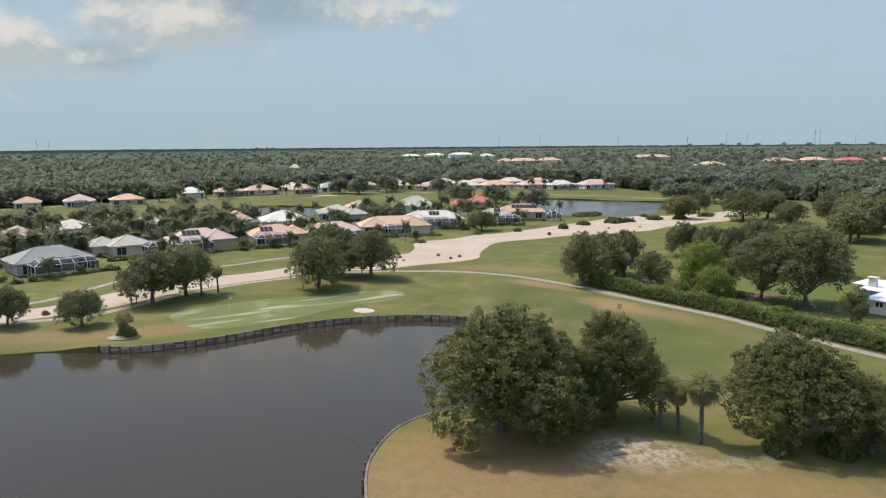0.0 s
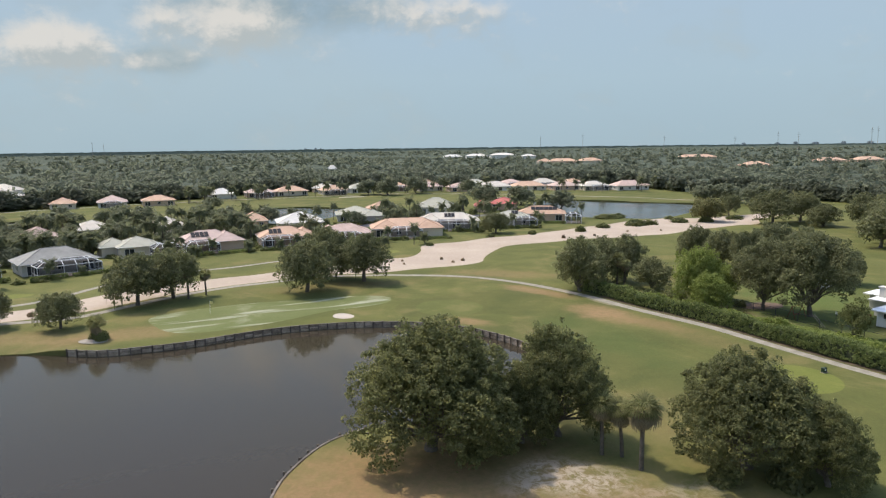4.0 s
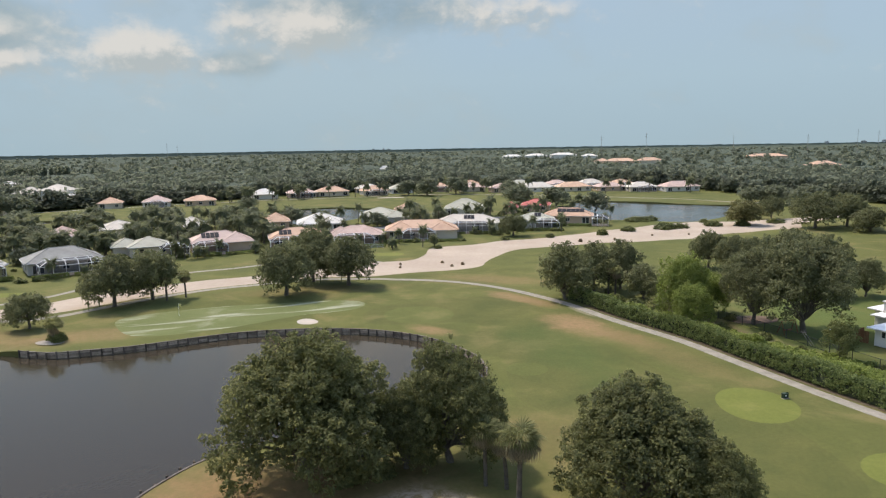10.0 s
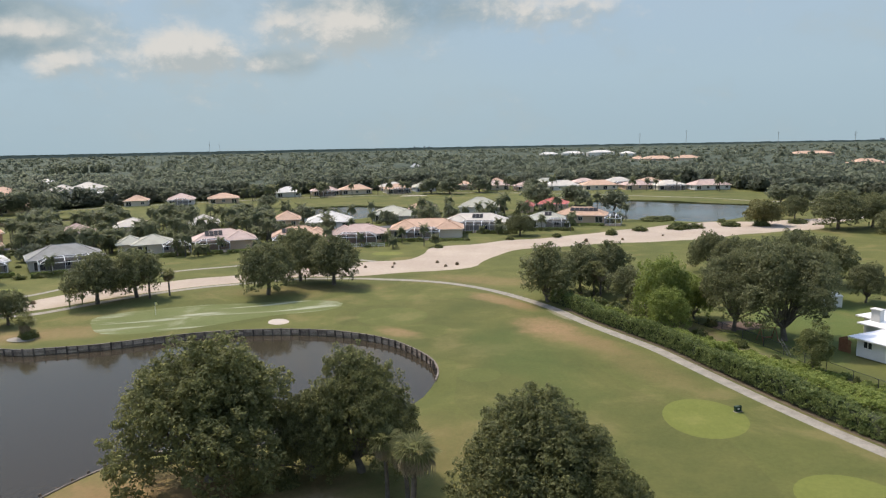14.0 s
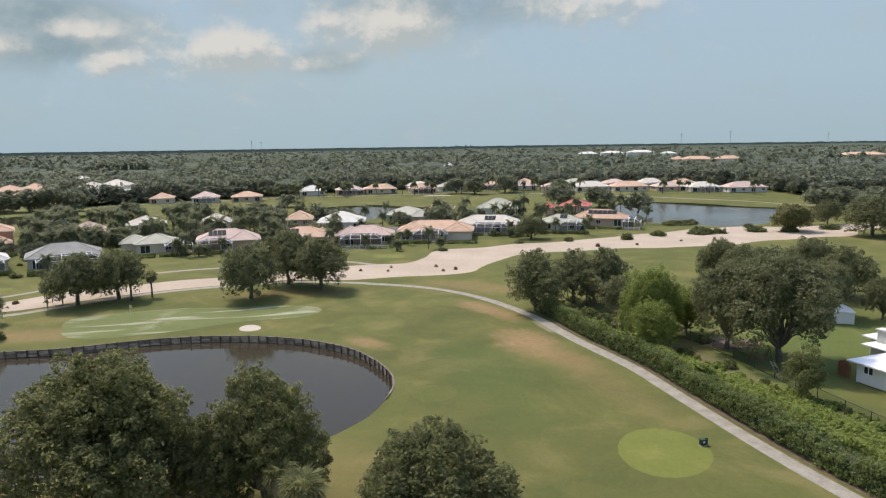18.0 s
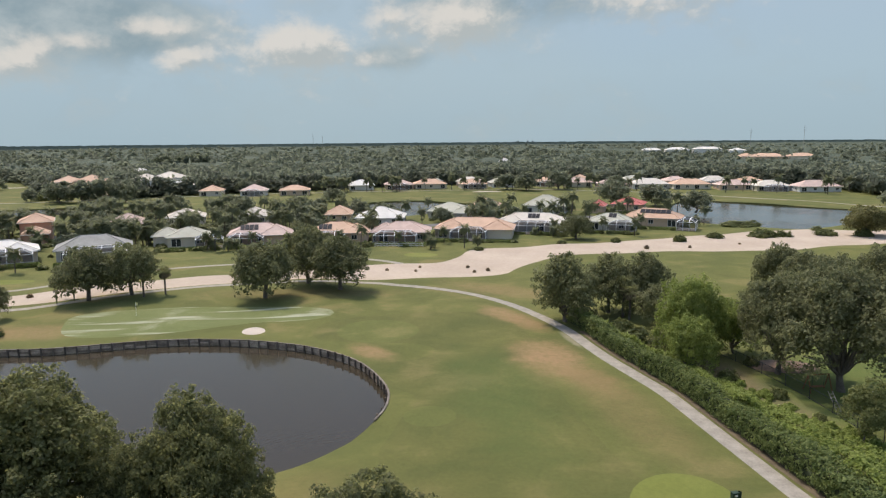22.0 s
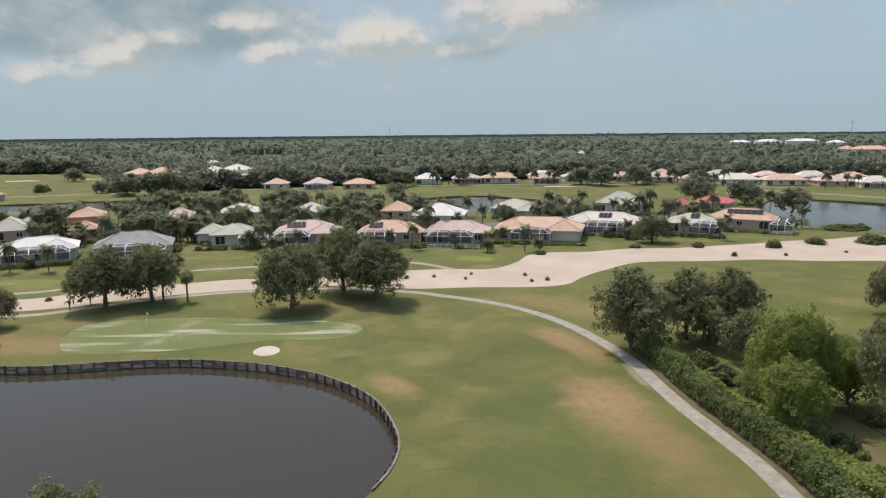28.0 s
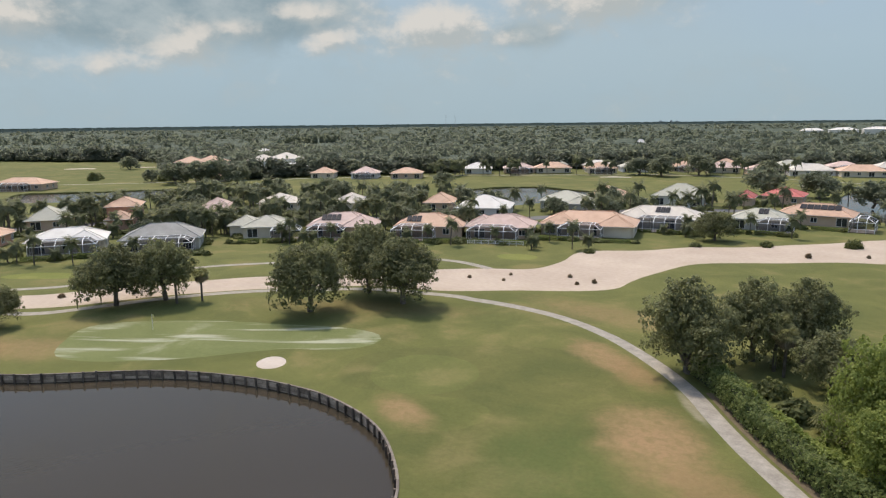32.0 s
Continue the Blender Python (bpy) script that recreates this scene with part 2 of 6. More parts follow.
WALLS = {
    "peach": rough_mat("peach_stucco", (0.50, 0.36, 0.26), (0.60, 0.45, 0.33), 0.4, 6),
    "cream": rough_mat("cream_stucco", (0.58, 0.50, 0.39), (0.68, 0.60, 0.48), 0.4, 6),
    "white": rough_mat("white_stucco", (0.60, 0.58, 0.53), (0.70, 0.68, 0.63), 0.4, 6),
    "grey": rough_mat("grey_stucco", (0.40, 0.385, 0.34), (0.50, 0.48, 0.43), 0.4, 6),
    "terra": rough_mat("terracotta_stucco", (0.42, 0.24, 0.17), (0.52, 0.31, 0.22), 0.4, 6),
}
WHITE_METAL = rough_mat("white_metal", (0.72, 0.72, 0.70), (0.82, 0.82, 0.80), 0.8, 5, 0.5, 0.1, 0.01, 0.4)
TRIM = rough_mat("white_trim", (0.66, 0.64, 0.60), (0.78, 0.76, 0.72), 0.8, 5, 0.6, 0.1, 0.01)
DARK_METAL = rough_mat("dark_metal", (0.02, 0.022, 0.02), (0.05, 0.055, 0.05), 1, 6, 0.5, 0.1, 0.01, 0.4)
SOLAR = rough_mat("solar_collector", (0.012, 0.012, 0.014), (0.03, 0.03, 0.034), 1, 6, 0.75, 0.1, 0.01, 0.2)
POOL_DECK = rough_mat("pool_deck", (0.46, 0.40, 0.33), (0.58, 0.52, 0.44), 0.5, 5)
BROWN_WOOD = rough_mat("stained_boards", (0.16, 0.07, 0.035), (0.28, 0.13, 0.07), 1.2, 9)
FLAG = rough_mat("flag_cloth", (0.72, 0.62, 0.25), (0.82, 0.74, 0.36), 2, 9)


def glass_mat():
    m, n, l, b = mat("window_glass", 0.06, 0.6)
    c = place_coord(n)
    l.new(ramp(n, l, noise_node(n, l, c, 0.8), (0.3, (0.012, 0.015, 0.018)), (0.7, (0.05, 0.055, 0.06))), b.inputs["Base Color"])
    return m


def screen_mat(name="insect_screen", cover=0.58):
    m, n, l, b = mat(name, 0.8, 0.2)
    b.inputs["Base Color"].default_value = (0.03, 0.032, 0.034, 1)
    t = n.new("ShaderNodeBsdfTransparent")
    mix = n.new("ShaderNodeMixShader")
    mix.inputs[0].default_value = cover
    l.new(t.outputs[0], mix.inputs[1])
    l.new(b.outputs[0], mix.inputs[2])
    l.new(mix.outputs[0], n["Material Output"].inputs[0])
    return m


GLASS, SCREEN, WIRE = glass_mat(), screen_mat(), screen_mat("wire_netting", 0.2)


# ---------------------------------------------------------------- mesh helpers
rng = np.random.default_rng(7)


def mesh_of(name, verts, faces, material=None, smooth=False):
    """A mesh from numpy arrays: verts (n, 3), faces (m, 3 or 4)."""
    me = bpy.data.meshes.new(name)
    verts, faces = np.asarray(verts, np.float32), np.asarray(faces, np.int32)
    k = faces.shape[1]
    me.vertices.add(len(verts))
    me.vertices.foreach_set("co", verts.ravel())
    me.loops.add(faces.size)
    me.loops.foreach_set("vertex_index", faces.ravel())
    me.polygons.add(len(faces))
    me.polygons.foreach_set("loop_start", np.arange(0, faces.size, k, dtype=np.int32))
    if smooth:
        me.polygons.foreach_set("use_smooth", np.ones(len(faces), bool))
    me.update(calc_edges=True)
    if material:
        me.materials.append(material)
    return me


def poly_mesh(name, verts, faces, material):
    """A small mesh from plain lists, with its faces turned outwards."""
    bm = bmesh.new()
    vs = [bm.verts.new(v) for v in verts]
    for f in faces:
        bm.faces.new([vs[i] for i in f])
    bmesh.ops.recalc_face_normals(bm, faces=bm.faces)
    me = bpy.data.meshes.new(name)
    bm.to_mesh(me)
    bm.free()
    me.materials.append(material)
    return me


def part(name, me, parent, label="", m=None):
    ob = new(name, me)
    ob.parent = parent
    if m is not None:
        ob.matrix_basis = m
    if label:
        tagged(ob, label)
    return ob


def thing(name, label, category, m=None, group="", kind=""):
    ob = new(name)
    if m is not None:
        ob.matrix_basis = m
    return tagged(ob, label, category, group, kind)


BOXES = {}


def box_mesh(name, sx, sy, sz, material, bevel=0.0):
    """A bevelled box standing on z = 0, centred in x and y; alike ones share one mesh."""
    key = (round(sx, 2), round(sy, 2), round(sz, 2), material.name, bevel)
    if key not in BOXES:
        bm = bmesh.new()
        bmesh.ops.create_cube(bm, size=1, matrix=Matrix.Translation((0, 0, sz / 2)) @ Matrix.Diagonal((sx, sy, sz, 1)))
        if bevel:
            bmesh.ops.bevel(bm, geom=bm.edges[:], offset=bevel, segments=1, affect="EDGES")
        me = bpy.data.meshes.new(name)
        bm.to_mesh(me)
        bm.free()
        me.materials.append(material)
        BOXES[key] = me
    return BOXES[key]


def bar(a, b, thick, sides=4):
    """Verts and faces of a straight bar from a to b."""
    a, b = Vector(a), Vector(b)
    d = (b - a).normalized()
    u = d.cross((0, 0, 1)) if abs(d.z) < 0.95 else d.cross((1, 0, 0))
    u.normalize()
    w = d.cross(u)
    vs = []
    for p in (a, b):
        for k in range(sides):
            t = 2 * math.pi * (k + 0.5) / sides
            vs.append(p + (u * math.cos(t) + w * math.sin(t)) * thick * 0.707)
    fs = [(k, (k + 1) % sides, sides + (k + 1) % sides, sides + k) for k in range(sides)]
    fs += [tuple(range(sides))[::-1], tuple(range(sides, 2 * sides))]
    return vs, fs


def bars_mesh(name, ends, thick, material):
    verts, faces = [], []
    for a, b in ends:
        v, f = bar(a, b, thick)
        faces += [tuple(i + len(verts) for i in q) for q in f]
        verts += v
    return poly_mesh(name, verts, faces, material)


# ---------------------------------------------------------------- outlines of the ground
def spline(points, closed=True, step=1.5):
    """Catmull-Rom curve through the points, sampled about every step metres."""
    p = np.array(points, float)
    n = len(p)
    out = []
    for i in range(n if closed else n - 1):
        if closed:
            a, b, c, d = p[i - 1], p[i], p[(i + 1) % n], p[(i + 2) % n]
        else:
            a, b, c, d = p[max(i - 1, 0)], p[i], p[i + 1], p[min(i + 2, n - 1)]
        k = max(2, int(np.linalg.norm(c - b) / step))
        for t in np.arange(k) / k:
            out.append(0.5 * (2 * b + (c - a) * t + (2 * a - 5 * b + 4 * c - d) * t * t + (3 * b - a - 3 * c + d) * t ** 3))
    if not closed:
        out.append(p[-1])
    return np.array(out)


def ribbon(points, width, step=2.0):
    """The outline of a strip along an open curve."""
    c = spline(points, False, step)
    d = np.gradient(c, axis=0)
    d /= np.linalg.norm(d, axis=1)[:, None]
    nrm = np.stack([-d[:, 1], d[:, 0]], 1)
    return np.concatenate([c + nrm * width / 2, (c - nrm * width / 2)[::-1]])


def oval(x, y, rx, ry, turn=0.0, n=28):
    a = np.arange(n) / n * 2 * math.pi
    c, s = math.cos(radians(turn)), math.sin(radians(turn))
    u, v = rx * np.cos(a), ry * np.sin(a)
    return np.stack([x + u * c - v * s, y + u * s + v * c], 1)


def inside(points, poly):
    x, y = points[:, 0], points[:, 1]
    r = np.zeros(len(points), bool)
    x1, y1 = poly[-1]
    for x2, y2 in poly:
        cross = ((y1 > y) != (y2 > y)) & (x < (x2 - x1) * (y - y1) / (y2 - y1 + 1e-12) + x1)
        r ^= cross
        x1, y1 = x2, y2
    return r


WALL_LINE = [(-50.2, 98.4), (-44.6, 98.4), (-40, 100.4), (-36, 102.3), (-31.6, 105.5), (-27.1, 109.1), (-22.8, 111.9), (-18, 113.9), (-12.6, 115.4), (-7.5, 116), (-2.5, 115.9),
             (3.2, 114.4), (7.6, 112.2), (11.6, 108.8), (15.3, 104.5), (17.3, 100), (17.9, 96.1)]
POINT_LINE = [(-0.9, 73.3), (-4.1, 70.5), (-5.9, 67.5), (-7.1, 63), (-7.4, 59.4), (-6.9, 54.3), (-5.4, 45.6), (-6.4, 32.4)]
LAKE = spline([(-141.7, 70.1), (-107.6, 90.3), (-80.9, 95.7), (-64.6, 97.1), (-58.1, 98.7)] + WALL_LINE + [(16.9, 90.5), (15.2, 85.6), (11.3, 80.7), (6.2, 77.3), (2.7, 75.3)]
              + POINT_LINE + [(-10.3, 9.8), (-20.3, -21.3), (-61.7, -63.8), (-127.8, -64.7), (-164.2, -0.2)])
FAR_LAKE = spline([(33.9, 372), (55.5, 370), (78.7, 357.3), (106.9, 343.9), (102.9, 324.9), (97.8, 308.6), (82.5, 288), (71.4, 275), (56.3, 278.7), (42.8, 282.7), (33.1, 304.7), (29.2, 341)], True, 5)
POND = spline([(-101.5, 301.8), (-100, 321), (-85.3, 337.3), (-67.1, 332.8), (-50.3, 325.5), (-54, 294.3), (-58.7, 271.9), (-72.8, 263.3), (-87.6, 283)], True, 5)
WEST_POND = spline([(-258, 214), (-242, 230.8), (-220.1, 256.1), (-195.1, 269.9), (-174.5, 278.5), (-184.9, 247.7), (-193.8, 227.2), (-207.6, 209), (-226, 194)], True, 5)
WATERS = [LAKE, FAR_LAKE, POND, WEST_POND]
SAND_AREA = spline([(-89.7, 106.4), (-83.1, 114.4), (-72.1, 125.3), (-64.5, 136.7), (-52.6, 149.8), (-41.9, 159.4), (-26, 174), (-18.7, 178.5), (-11.4, 183.4), (-9.3, 193.2), (-9.2, 204), (2, 212.9),
                    (11.6, 222.6), (25, 231.7), (37, 243.4), (56.3, 262.8), (75.2, 276), (96.4, 281.6), (118.9, 293.9), (140.6, 305.8), (143.4, 300.2), (123.5, 287), (108.5, 271), (103.2, 257.9), (90.4, 249.2), (75.4, 239.2),
                    (60.3, 226.6), (39.9, 219.1), (27.1, 212.8), (19.6, 207.1), (13.1, 201.3), (9.6, 189.8), (8.2, 182.1), (7.3, 176.1), (0.8, 171.1), (-14.7, 161.1), (-30.3, 154.9), (-40.9, 146.8),
                    (-51.6, 135.2), (-59.1, 124), (-67.8, 116.9), (-78.7, 108)])
CART = ribbon([(-89.7, 100.1), (-70, 113.2), (-61.6, 117.5), (-57, 122.6), (-50.1, 134.1), (-45.2, 140.4), (-38.8, 146.7), (-29.3, 152.9), (-14.7, 158), (-9.5, 157.8), (-2.3, 157.1), (7.2, 154.9),
               (16.2, 149.9), (24.1, 142.8), (29.3, 136.6), (33.0, 130.7), (36.6, 125.2), (40.7, 119.7), (44.5, 114.7), (47.9, 109.0), (52.7, 100.7), (56.8, 93.5), (60.6, 87.4), (64.4, 81.7), (72.7, 69.4), (89.8, 44)], 1.85)
CART_B = ribbon([(-102, 96.4), (-89.7, 110.5), (-79.8, 124.3), (-74.6, 133), (-68.2, 152.9), (-58.9, 162.3), (-47.1, 174), (-31.2, 182.4), (-17.7, 178.9)], 1.7)
CART_C = ribbon([(-357.2, 191.7), (-274.7, 258.5), (-209.3, 322.7), (-159.9, 364.1), (-102.2, 401.6), (-38.4, 424.7), (29.9, 410.9), (85.3, 381.6), (121.4, 357.1), (155.6, 355)], 2.2, 8)
GREEN_AREA = spline([(-38.9, 108.2), (-44.2, 112.3), (-47.4, 117.6), (-42.6, 123.8), (-28.9, 130.7), (-17.3, 135), (-10, 134.9), (-8.2, 131.4), (-10.6, 127.7), (-16.5, 125.2), (-19.8, 121.6), (-24.2, 115.8), (-32.6, 109.7)])
BUNKER_AREA = oval(-14.8, 120.4, 1.7, 2.3, 35)
FAR_BUNKERS = [oval(-398, 322, 11, 4.5, 25), oval(-449, 389, 14, 5, 22), oval(-372, 352, 8, 3, 20), oval(20, 388, 9, 3, -10), oval(-70, 400, 8, 3, 20)]
TEES = [oval(48, 89.4, 4.2, 5.3), oval(57.1, 74.3, 4.2, 4.0), oval(-19.1, 192.9, 4.2, 3.6, 30), oval(-87.5, 132.6, 7.5, 2.8, 38)]
COLLARS = [oval(2.9, 126.5, 6.0, 6.2), oval(22.7, 99.1, 2.7, 2.8)]
FAIRWAY_AREA = spline([(1.6, 105.1), (13.8, 116.6), (11.8, 122.6), (-2.4, 119.3), (-6.5, 127.5), (1.7, 137), (13.9, 141.4), (21.9, 136), (27.9, 124.9), (33.9, 109.8), (40.8, 97.6), (49.7, 83.4), (51.7, 69.5), (41.8, 69.7), (32.9, 79), (22.9, 87.3), (20.4, 96.4), (17.9, 104.5)])
STREET = ribbon([(-213.5, 119), (-165, 151.2), (-129.6, 194.3), (-97.7, 215.8), (-62.4, 233.2), (-38.9, 250), (-25, 276.2), (2.5, 289.5), (26.3, 294.2)], 7.0, 6)


def hump(x, y, cx, cy, r, h):
    return h * np.exp(-((x - cx) ** 2 + (y - cy) ** 2) / (r * r))


def edge_distance(pts, poly):
    d = np.full(len(pts), 1e9)
    for i in range(len(poly)):
        a, b = poly[i - 1], poly[i]
        ab = b - a
        t = np.clip(((pts - a) @ ab) / (ab @ ab + 1e-9), 0, 1)
        d = np.minimum(d, np.linalg.norm(pts - a - t[:, None] * ab, axis=1))
    return d


def ground_z(pts):
    """The height of the ground: all but level, with low swells, a sunk bunker and shores that dip."""
    pts = np.atleast_2d(np.asarray(pts, float))
    x, y = pts[:, 0], pts[:, 1]
    z = 0.16 * np.sin(x * 0.11 + 1.3) * np.cos(y * 0.09) + 0.10 * np.sin(x * 0.23 + y * 0.17)
    z = z + hump(x, y, -27.2, 144.5, 14, 0.45) + hump(x, y, -50.5, 131.5, 9, 0.3) + hump(x, y, 47.7, 89.4, 7, 0.25)
    z = z - hump(x, y, -14.8, 120.4, 1.7, 0.5)
    near = (x > -170) & (x < 60) & (y > -80) & (y < 140)
    d = np.full(len(pts), 50.0)
    if near.any():
        d[near] = edge_distance(pts[near], LAKE)
    z = z * np.clip((d - 0.3) / 8, 0, 1)
    # natural shores slope down to the water, walled ones do not
    soft = np.clip((-52 - x) / 5, 0, 1) + np.clip((x - 1) / 3, 0, 1) * np.clip((96.5 - y) / 4, 0, 1) * (y > 60)
    return z - 0.74 * np.clip(soft, 0, 1) * np.clip(1 - d / 5.0, 0, 1) ** 1.5


def height(x, y):
    return float(ground_z([(x, y)])[0])


# one triangulation for the whole sheet: every outline is an edge of it
sheet_pts, sheet_edges = [], []


def add_loop(loop):
    k = len(sheet_pts)
    sheet_pts.extend([tuple(p) for p in loop])
    sheet_edges.extend([(k + i, k + (i + 1) % len(loop)) for i in range(len(loop))])


add_loop([(-4800, -600), (4800, -600), (4800, 4800), (-4800, 4800)])
for loop in WATERS + [SAND_AREA, CART, CART_B, CART_C, GREEN_AREA, BUNKER_AREA, FAIRWAY_AREA, STREET] + TEES + COLLARS + FAR_BUNKERS:
    add_loop(loop)
gx, gy = np.meshgrid(np.arange(-130, 130, 4.0), np.arange(30, 250, 4.0))
grid = np.stack([gx.ravel(), gy.ravel()], 1) + rng.uniform(-0.8, 0.8, (gx.size, 2))
sheet_pts.extend([tuple(p) for p in grid])
tri = geometry.delaunay_2d_cdt([Vector(p) for p in sheet_pts], sheet_edges, [], 0, 1e-4)
sv = np.array([tuple(v) for v in tri[0]])
sf = np.array([tuple(f) for f in tri[2]])
centre = sv[sf].mean(1)
sheet_z = ground_z(sv)
kinds = np.zeros(len(sf), int)
for k, loops in ((8, [FAIRWAY_AREA]), (7, COLLARS), (6, TEES), (5, [GREEN_AREA]), (1, [SAND_AREA]), (2, [BUNKER_AREA] + FAR_BUNKERS), (4, [STREET]), (3, [CART, CART_B, CART_C]), (9, WATERS)):
    for loop in loops:
        kinds[inside(centre, loop)] = k


def sheet(name, k, material, label, category, drop=0.0):
    f = sf[kinds == k]
    used, f2 = np.unique(f, return_inverse=True)
    v = np.column_stack([sv[used], sheet_z[used] + drop])
    return tagged(new(name, mesh_of(name, v, f2.reshape(-1, 3), material, True)), label, category, "", "structure")


sheet("ground", 0, GRASS, "mown rough grass with dry tan patches round the lake", "ground")
sheet("fairway", 8, FAIRWAY, "green mown fairway with faint dry streaks beside the lake", "fairway")
sheet("sand_waste", 1, SAND, "long pale sandy strip winding along the fairway", "sand")
sheet("bunker", 2, BUNKER_SAND, "white sand bunkers in front of the greens", "bunker")
sheet("cart_path", 3, CONCRETE, "narrow worn concrete cart path curving past the green", "path")
sheet("road", 4, ASPHALT, "grey residential street between the rows of houses", "road")
sheet("putting_green", 5, GREEN, "pale putting green with whitish streaks of top dressing", "putting green")
sheet("tee_ground", 6, TEE, "bright oval tee of closely mown turf", "tee")
sheet("green_collar", 7, COLLAR, "round closely mown approach in front of the green", "turf")
for loop, name, label in ((LAKE, "water", "dark still lake reflecting sky and trees"), (FAR_LAKE, "water", "grey-blue lake behind the sand strip"),
                          (POND, "water", "small pond among houses and palms"), (WEST_POND, "water", "narrow pond along a far fairway")):
    wt = geometry.delaunay_2d_cdt([Vector(p) for p in loop], [(i, (i + 1) % len(loop)) for i in range(len(loop))], [], 1, 1e-4)
    level = -0.88 if loop is LAKE else -0.5
    wv = np.array([(v[0], v[1], level) for v in wt[0]])
    tagged(new(name, mesh_of(name, wv, np.array([tuple(f) for f in wt[2]]), WATER if loop is LAKE else WIND_WATER)), label, "water", "", "structure")
    # the bank under the shore
    n = len(loop)
    top = np.column_stack([loop, ground_z(loop) if loop is LAKE else ground_z(loop)])
    low = np.column_stack([loop, np.full(n, level - 0.6)])
    bf = [(i, (i + 1) % n, n + (i + 1) % n, n + i) for i in range(n)]
    tagged(new("bank", mesh_of("bank", np.concatenate([top, low]), bf, GRASS)), "steep grassy bank down to the water", "bank", "", "structure")


# ---------------------------------------------------------------- clouds on a far ring of sky
def cloud_mat():
    m = bpy.data.materials.new("cloud")
    m.use_nodes = True
    n, l = m.node_tree.nodes, m.node_tree.links
    n.remove(n["Principled BSDF"])
    c = n.new("ShaderNodeTexCoord").outputs["Object"]
    sep = n.new("ShaderNodeSeparateXYZ")
    l.new(c, sep.inputs[0])
    az = math_node(n, l, "MULTIPLY", math_node(n, l, "ARCTAN2", sep.outputs[0], sep.outputs[1]), 57.296)
    el = math_node(n, l, "MULTIPLY", math_node(n, l, "ARCSINE", math_node(n, l, "DIVIDE", sep.outputs[2], 4700.0)), 57.296)
    xy = n.new("ShaderNodeCombineXYZ")
    l.new(az, xy.inputs[0])
    l.new(math_node(n, l, "MULTIPLY", el, 1.5), xy.inputs[1])

    def banks(rows, side=0.0, lift=0.0):
        total = None
        for a, e, ra, re, w in rows:
            ra, re = ra * 1.2, re * 1.15
            dx = math_node(n, l, "DIVIDE", math_node(n, l, "SUBTRACT", az, a - side), ra)
            dy = math_node(n, l, "DIVIDE", math_node(n, l, "SUBTRACT", el, e - lift), re)
            g = math_node(n, l, "EXPONENT", math_node(n, l, "MULTIPLY", math_node(n, l, "ADD", math_node(n, l, "MULTIPLY", dx, dx), math_node(n, l, "MULTIPLY", dy, dy)), -1.0))
            g = math_node(n, l, "MULTIPLY", g, w)
            total = g if total is None else math_node(n, l, "MAXIMUM", total, g)
        return total

    def billow(side, lift):
        at = n.new("ShaderNodeCombineXYZ")
        l.new(math_node(n, l, "ADD", az, side), at.inputs[0])
        l.new(math_node(n, l, "MULTIPLY", math_node(n, l, "ADD", el, lift), 1.35), at.inputs[1])
        return math_node(n, l, "MULTIPLY", noise_node(n, l, at.outputs[0], 0.33, 9, 0.60, 0.15), 0.85)

    # cumulus heads: azimuth, elevation, half width, half height, weight
    HEADS = ((-67, 5.0, 5, 1.3, 0.40), (-61.6, 7.8, 2.6, 1.7, 0.44), (-56.5, 4.6, 5.0, 0.9, 0.36), (-51.2, 6.0, 3.0, 1.5, 0.46), (-47.4, 7.4, 1.6, 0.8, 0.36), (-41.9, 8.6, 2.2, 0.9, 0.48), (-40.2, 6.6, 2.3, 1.0, 0.46),
             (-32.2, 7.3, 4.6, 2.1, 0.54), (-27.0, 6.6, 2.2, 0.9, 0.34), (-20.8, 9.2, 4.8, 2.1, 0.52), (-4.5, 10.4, 5.5, 1.5, 0.42), (-41, 12.6, 7, 1.6, 0.46), (-58, 13.0, 8, 2.0, 0.5), (14, 15, 8, 3, 0.3), (-84, 8, 12, 4, 0.5), (-15, 15.5, 14, 2.5, 0.4))
    body = math_node(n, l, "ADD", billow(0.0, 0.0), banks(HEADS))
    above = math_node(n, l, "ADD", billow(-0.5, 0.8), banks(HEADS, -0.5, 0.8))
    alpha = math_node(n, l, "MULTIPLY", smooth_step(n, l, body, 0.50, 0.92), 0.9)
    lit = smooth_step(n, l, math_node(n, l, "SUBTRACT", body, above), -0.10, 0.16)
    col = blend(n, l, lit, (0.375, 0.430, 0.452), (0.590, 0.598, 0.585))
    # a broad grey layer behind them
    layer = banks(((-55, 8.6, 10, 2.4, 0.66), (-45, 8.6, 5.5, 2.4, 0.56), (-66, 10, 9, 2.6, 0.5), (-80, 8, 14, 4, 0.6), (-16, 10.8, 10, 1.8, 0.36), (-25, 6.8, 2.4, 0.8, 0.40)))
    soft = noise_node(n, l, xy.outputs[0], 0.13, 8, 0.6, 0.1)
    grey = math_node(n, l, "MULTIPLY", smooth_step(n, l, math_node(n, l, "ADD", soft, layer), 0.50, 0.90), 0.9)
    grey_col = blend(n, l, smooth_step(n, l, soft, 0.40, 0.66), (0.205, 0.295, 0.350), (0.350, 0.430, 0.470))
    # clear sky: pale and a little hazy towards the horizon
    clear = ramp(n, l, math_node(n, l, "DIVIDE", el, 30.0), (0.0, (0.300, 0.420, 0.500)), (0.18, (0.330, 0.460, 0.560)), (0.42, (0.330, 0.462, 0.610)), (1.0, (0.24, 0.37, 0.62)))
    veil = smooth_step(n, l, noise_node(n, l, xy.outputs[0], 0.035, 4, 0.5), 0.35, 0.7)
